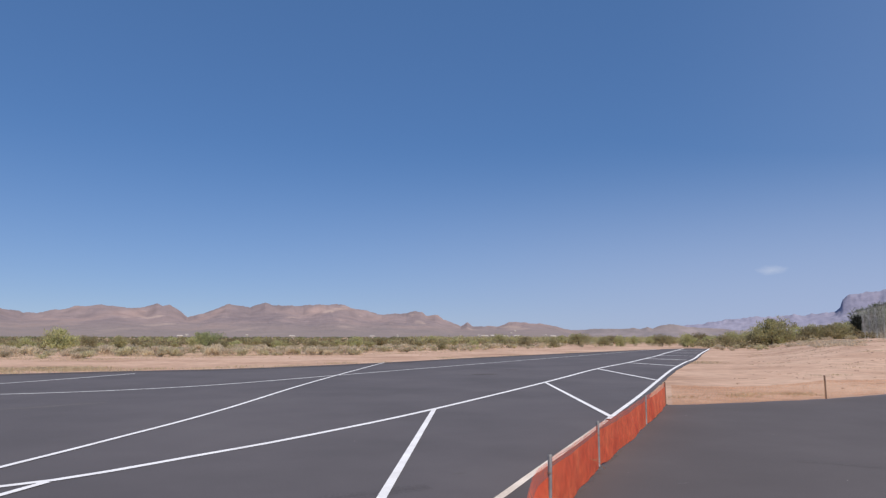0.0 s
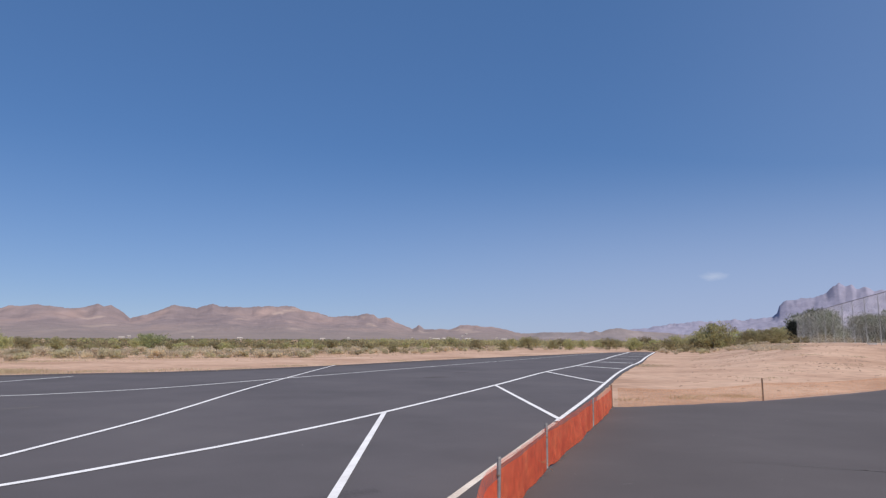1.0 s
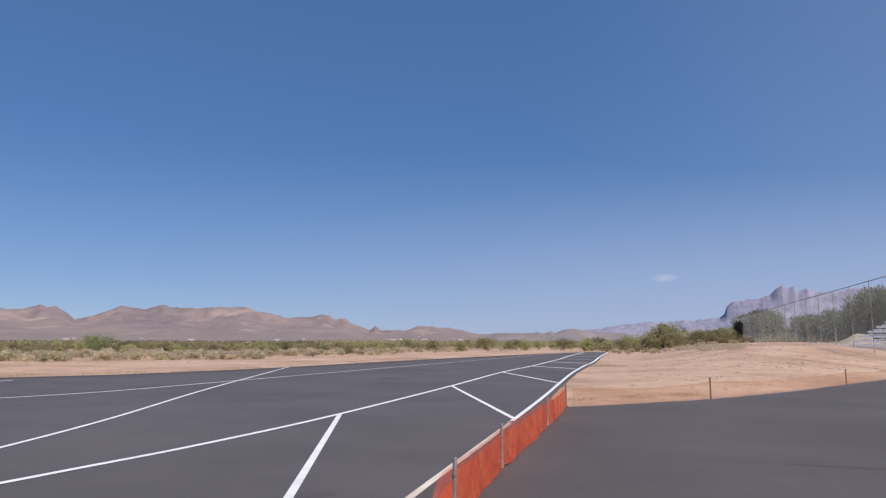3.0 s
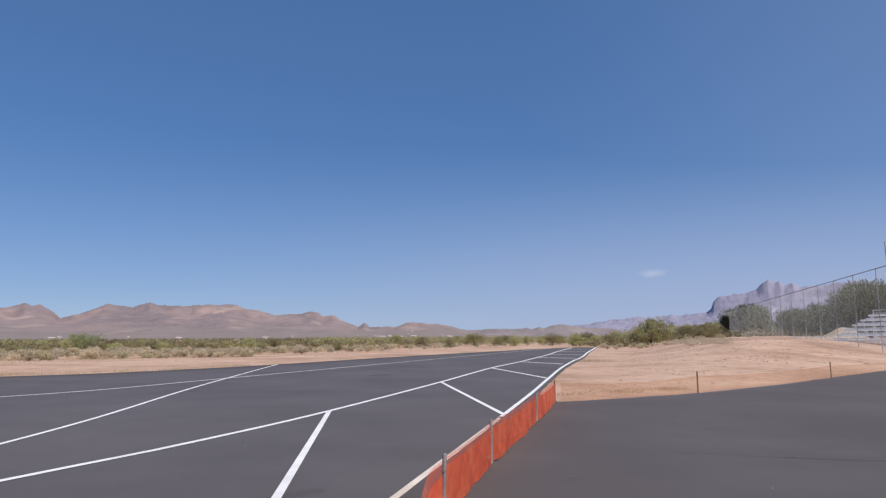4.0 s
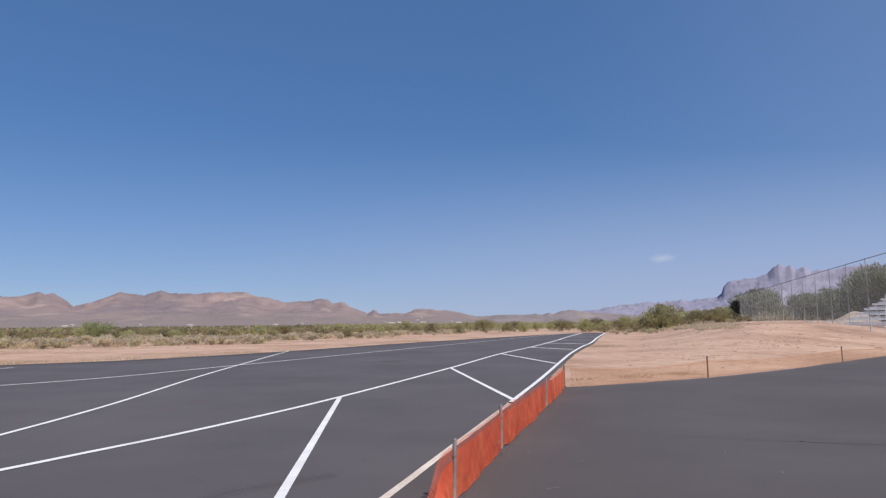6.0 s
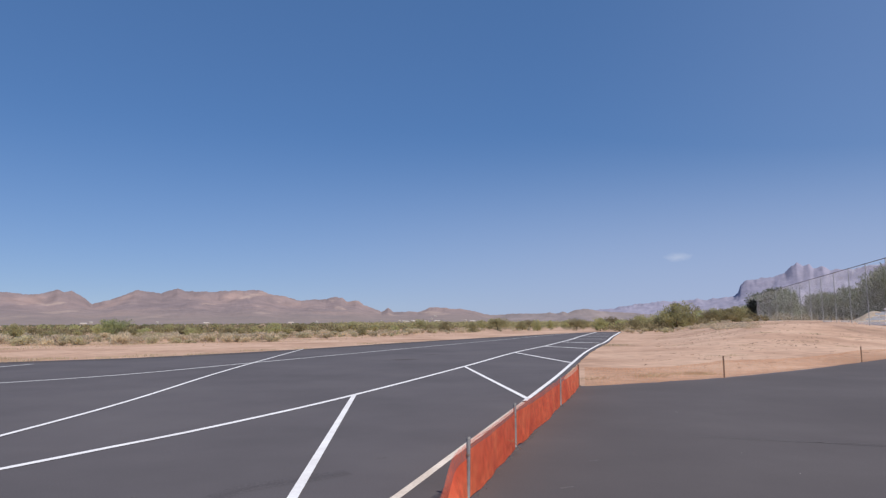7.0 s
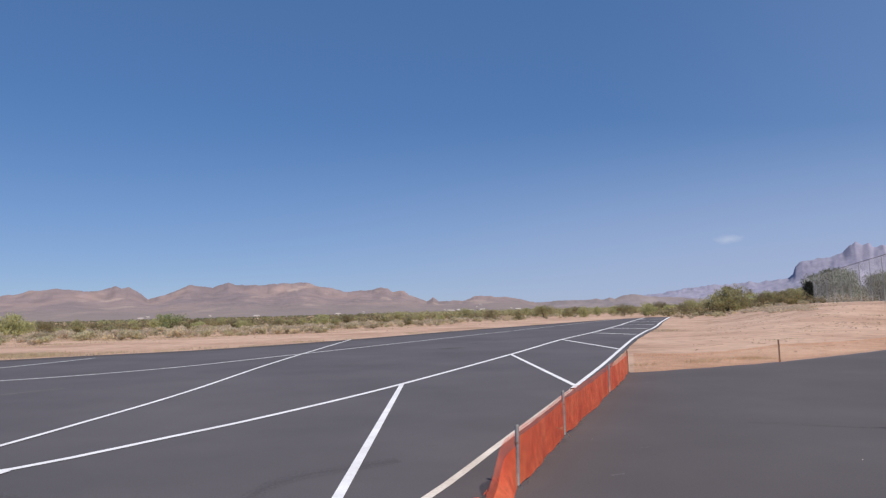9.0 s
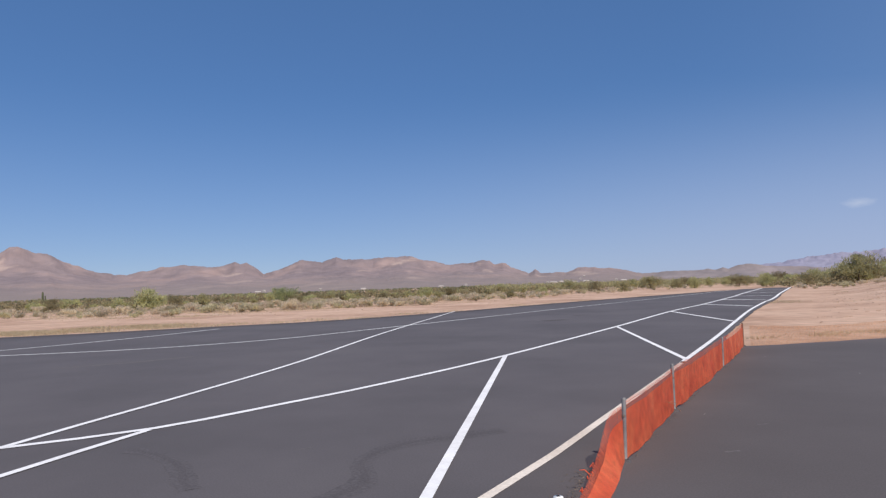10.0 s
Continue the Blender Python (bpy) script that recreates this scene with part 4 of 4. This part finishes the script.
def build_house(a, d, wide, tall, z=0.0, wall=None):
    x, y = polar(a, d)
    h = thing("house", "small tan stucco house with low pale tiled roof far off", "house", "far houses", at=(x, y, z), turn=-a + 8)
    part("wall", box(bmesh.new(), (0, 0, tall / 2 - 0.6), (wide, wide * 0.6, tall + 1.2)), wall or TAN_STUCCO, h)
    bm = bmesh.new()
    e, ry, rz = wide / 2 + 0.4, wide * 0.3 + 0.4, tall * 0.35
    v = [bm.verts.new(p) for p in ((-e, -ry, tall), (e, -ry, tall), (e, ry, tall), (-e, ry, tall), (-e * 0.8, 0, tall + rz), (e * 0.8, 0, tall + rz))]
    for f in ((0, 1, 5, 4), (2, 3, 4, 5), (1, 2, 5), (3, 0, 4), (3, 2, 1, 0)):
        bm.faces.new([v[q] for q in f])
    part("roof", bm, TILE, h)
    for k in (-0.3, 0.28):
        w = part("window", box(bmesh.new(), (k * wide, -wide * 0.3 - 0.02, tall * 0.55), (wide * 0.14, 0.1, tall * 0.35)), GLASS_DARK, h)
        part("sill", box(bmesh.new(), (k * wide, -wide * 0.3 - 0.06, tall * 0.34), (wide * 0.17, 0.2, 0.12)), STUCCO, w)
    part("door", box(bmesh.new(), (0, -wide * 0.3 - 0.02, tall * 0.36), (wide * 0.09, 0.1, tall * 0.72)), TILE, h)


for a, d, w, t in ((-3.4, 820, 9, 3.2), (-2.5, 860, 11, 3.6), (-1.6, 900, 7, 3.4), (-0.6, 920, 8, 3.8), (-20.0, 760, 6, 2.7), (-13.2, 800, 6, 2.7), (-28.9, 700, 5.5, 2.6), (2.5, 950, 8, 3.4)):
    build_house(a, d, w, t)

# houses and sheds up the first slopes, each standing where the hillside is
hill = bvhtree.BVHTree.FromPolygons([v.co for v in mountains.data.vertices], [p.vertices[:] for p in mountains.data.polygons])
for a, rise, w in ((-2.75, 0.1, 9), (-2.3, 0.13, 7), (-1.95, 0.1, 6), (-0.75, 0.5, 8), (-1.1, 0.3, 6), (-3.9, 0.1, 6), (1.9, 0.12, 6), (-28.4, 0.1, 8), (-23.7, 0.08, 6), (-11.0, 0.07, 6), (-5.5, 0.08, 5)):
    way = Vector((math.sin(radians(a)), math.cos(radians(a)), math.tan(radians(rise)))).normalized()
    spot = hill.ray_cast(Vector((0, 0, EYE)), way)[0]
    if spot:
        build_house(a, math.hypot(spot.x, spot.y), w, 3.3, spot.z - 0.3)

# ---- small things on the ground ----
def blades(name, label, spots, seed, per, tall):
    g = np.random.default_rng(seed)
    v, f = [], []
    for x, y, spread in spots:
        for k in range(per):
            bx, by = x + g.normal() * spread, y + g.normal() * spread * 0.6
            z = ground_height(bx, by)
            a, h, w = g.uniform(0, 6.28), tall * g.uniform(0.4, 1.2), 0.012
            lx, ly = g.normal() * 0.4 * h, g.normal() * 0.4 * h
            n = len(v)
            v += [(bx - w * math.cos(a), by - w * math.sin(a), z - 0.01), (bx + w * math.cos(a), by + w * math.sin(a), z - 0.01), (bx + lx, by + ly, z + h)]
            f.append((n, n + 1, n + 2))
    return tagged(new(name, data_mesh(name, v, f, STRAW)), label, "grass", kind="stuff")


g = np.random.default_rng(8)
spots = []
edge = glide(FAR_EDGE[2:], 1.0)
for p in edge:
    if p.x < -13 or g.random() < 0.12:
        for k in range(10 if p.x < -20 else 1):
            away = g.uniform(0.4, 6.5 if p.x < -20 else 2.2)
            spots.append((p.x - 0.55 * away + g.normal() * 0.5, p.y + 0.85 * away + g.normal() * 0.3, 0.6))
for k in range(260):
    a = g.uniform(-56, 8)
    d = scrub_start(a) * g.uniform(0.9, 1.5)
    spots.append((*polar(a, d), 1.3))
blades("dry_grass", "dry straw-coloured grass tufts along the runway edge", spots, 4, 130, 0.13)
spots = []
for k in range(70):
    x, y = polar(g.uniform(11, 34), g.uniform(26, 110))
    d1, d2 = edge_distances(x, y)
    if d1 > 2 and d2 > 1:
        spots.append((x, y, g.uniform(0.2, 0.7)))
for k in range(16):
    s = g.random()
    spots.append((4.0 + 4.6 * s, 18.6 + 2.2 * s + 1.2 * g.random(), 0.3))
    spots.append((*polar(14.3 + g.normal() * 0.5, 46 + 5 * g.random()), 0.7))
blades("bank_grass", "sparse dry grass tufts on the sandy bank", spots, 6, 70, 0.07)


def build_litter(count, seed):
    g = np.random.default_rng(seed)
    v, f = [], []
    for k in range(count):
        x, y = polar(g.uniform(11, 38), g.uniform(24, 80))
        d1, d2 = edge_distances(x, y)
        if d1 < 1.5 or d2 < 1.0:
            continue
        a, length, t = g.normal() * 0.5, g.uniform(0.05, 0.34), g.uniform(0.004, 0.011)
        dx, dy = math.cos(a) * length / 2, math.sin(a) * length / 2
        n = len(v)
        for e in (-1, 1):
            z = ground_height(x + e * dx, y + e * dy)
            for ox, oz in ((0, 0), (t * 2, t), (0, t * 2.4)):
                v.append((x + e * dx, y + e * dy + ox, z + oz))
        for w in range(3):
            f.append((n + w, n + (w + 1) % 3, n + 3 + (w + 1) % 3, n + 3 + w))
    return tagged(new("twig_litter", data_mesh("twig_litter", v, f, STONE)), "dry twigs and sticks littering the sandy bank", "twigs", kind="stuff")


build_litter(260, 17)


def build_stones(name, label, count, seed, pick, size):
    g = np.random.default_rng(seed)
    v, f = [], []
    for k in range(count):
        x, y = pick(g)
        s = size * g.uniform(0.4, 1.3) ** 2
        z = ground_height(x, y)
        n = len(v)
        for q in range(6):
            a = q * math.pi / 3 + g.uniform(-0.3, 0.3)
            v.append((x + s * math.cos(a) * g.uniform(0.7, 1.3), y + s * math.sin(a) * g.uniform(0.7, 1.3), z - 0.02))
        for q in range(3):
            a = q * 2.1 + g.uniform(-0.3, 0.3)
            v.append((x + 0.5 * s * math.cos(a), y + 0.5 * s * math.sin(a), z + s * g.uniform(0.25, 0.5)))
        for q in range(6):
            f.append((n + q, n + (q + 1) % 6, n + 6 + q // 2))
        for q in range(3):
            f.append((n + 6 + q, n + (2 * q + 2) % 6, n + 6 + (q + 1) % 3))
        f.append((n + 6, n + 7, n + 8))
    return tagged(new(name, data_mesh(name, v, f, STONE)), label, "stones", kind="stuff")


def on_bank(g):
    while True:
        x, y = polar(g.uniform(10, 38), g.uniform(18, 95))
        d1, d2 = edge_distances(x, y)
        if d1 > 0.6 and d2 > 0.8:
            return x, y


def on_left(g):
    a = g.uniform(-56, 2)
    return polar(a, scrub_start(a) * g.uniform(0.8, 1.25))


build_stones("bank_stones", "scattered pebbles and clods on the sandy bank", 420, 12, on_bank, 0.05)


def on_face(g, low, high, near, beyond):
    """A spot on the bank that the standing eye sees at a slope of low to high degrees."""
    while True:
        x, y = polar(g.uniform(near, beyond), g.uniform(24, 120))
        d1, d2 = edge_distances(x, y)
        slope = math.degrees(math.atan2(ground_height(x, y) - EYE, math.hypot(x, y)))
        if d1 > 2 and d2 > 1.5 and low < slope < high:
            return x, y


def build_clods():
    g = np.random.default_rng(31)
    spots = []
    for k in range(46):
        x, y = on_face(g, -1.9, -0.75, 16.5, 30)
        a = g.normal() * 0.5
        for q in range(int(g.integers(5, 13))):
            s = g.normal() * 0.55
            spots.append((x + math.cos(a) * s + g.normal() * 0.1, y + math.sin(a) * s + g.normal() * 0.25))
    order = iter(spots)
    build_stones("earth_clods", "low crusts and clods of eroded earth on the sandy bank", len(spots), 32, lambda g2: next(order), 0.06)


def build_mats():
    g = np.random.default_rng(33)
    clumps = []
    for k in range(60):
        x, y = on_face(g, -0.74, -0.3, 14.8, 25.4)
        w = g.uniform(0.4, 1.3)
        clumps.append(((x, y, ground_height(x, y) + 0.14), (w, w * 0.7, g.uniform(0.1, 0.24))))
    v, f = leaf_cloud(g, clumps, 60 * 300, 0.05)
    tagged(new("dry_weeds", data_mesh("dry_weeds", v.tolist(), f.tolist(), LEAF_PALE)), "mats of dry straw weeds along the top of the bank", "weeds", kind="stuff")


build_clods()
build_mats()
build_stones("desert_stones", "scattered pebbles on the desert sand", 420, 13, on_left, 0.1)

def build_mound(at, wide, tall, seed):
    verts, faces, n = [], [], 22
    for i in range(n):
        for k in range(n):
            u, v = i / (n - 1) * 2 - 1, k / (n - 1) * 2 - 1
            r = min(1, math.hypot(u, v))
            z = tall * (1 - ease(r)) * (1 + 0.35 * noise.noise((u * 2.2, v * 2.2, seed))) - 0.15 * r
            verts.append((u * wide / 2, v * wide * 0.4, z))
    for i in range(n - 1):
        for k in range(n - 1):
            s0 = i * n + k
            faces.append((s0, s0 + n, s0 + n + 1, s0 + 1))
    ob = new("dirt_mound", data_mesh("dirt_mound", verts, faces, DIRT, True))
    ob.location = at
    tagged(ob, "heap of pale tan dirt behind the tall fence", "mound")


x, y = polar(33.35, 86)
build_mound((x, y, ground_height(x, y)), 6.6, 1.12, 3)


def build_wheel_stop():
    bm = bmesh.new()
    box(bm, (0, 0, 0.07), (0.8, 0.2, 0.2), bevel=0.03)
    ob = thing("wheel_stop", "white concrete wheel stop on sandy ground", "wheel stop", "wheel stops by the fence")
    part("block", bm, STUCCO, ob)
    for k in (-0.28, 0.28):
        part("steel_pin", tube(bmesh.new(), [(k, 0, 0.15), (k, 0, 0.19)], [0.03, 0.02], 8), RUST, ob)
    return ob


stop = build_wheel_stop()
for k, (a, d) in enumerate(((30.4, 84), (31.5, 82), (32.5, 79), (33.3, 77))):
    x, y = polar(a, d)
    m = pose(x, y, ground_height(x, y), 0, 0, -34 + 4 * k)
    if k:
        copy_thing(stop, m)
    else:
        stop.matrix_basis = m


def build_chips(count, seed):
    """Small pale stones lying on the apron."""
    g = np.random.default_rng(seed)
    v, f = [], []
    spots = [(3.85, 7.28), (1.25, 8.54)] + [(g.uniform(0.8, 14), g.uniform(6, 19)) for k in range(count)] + [(g.uniform(-9, -1), g.uniform(6, 30)) for k in range(count // 2)]
    for x, y in spots:
        d1, d2 = edge_distances(x, y)
        if d1 > -0.5:
            continue
        s = g.uniform(0.003, 0.007)
        n = len(v)
        for q in range(5):
            a = q * 1.2566 + g.uniform(-0.3, 0.3)
            v.append((x + s * math.cos(a), y + s * math.sin(a), 0.001))
        v.append((x, y, s * 0.9))
        for q in range(5):
            f.append((n + q, n + (q + 1) % 5, n + 5))
    return tagged(new("stone_chips", data_mesh("stone_chips", v, f, STUCCO)), "small pale stone chips scattered on the asphalt", "stones", kind="stuff")


build_chips(14, 21)
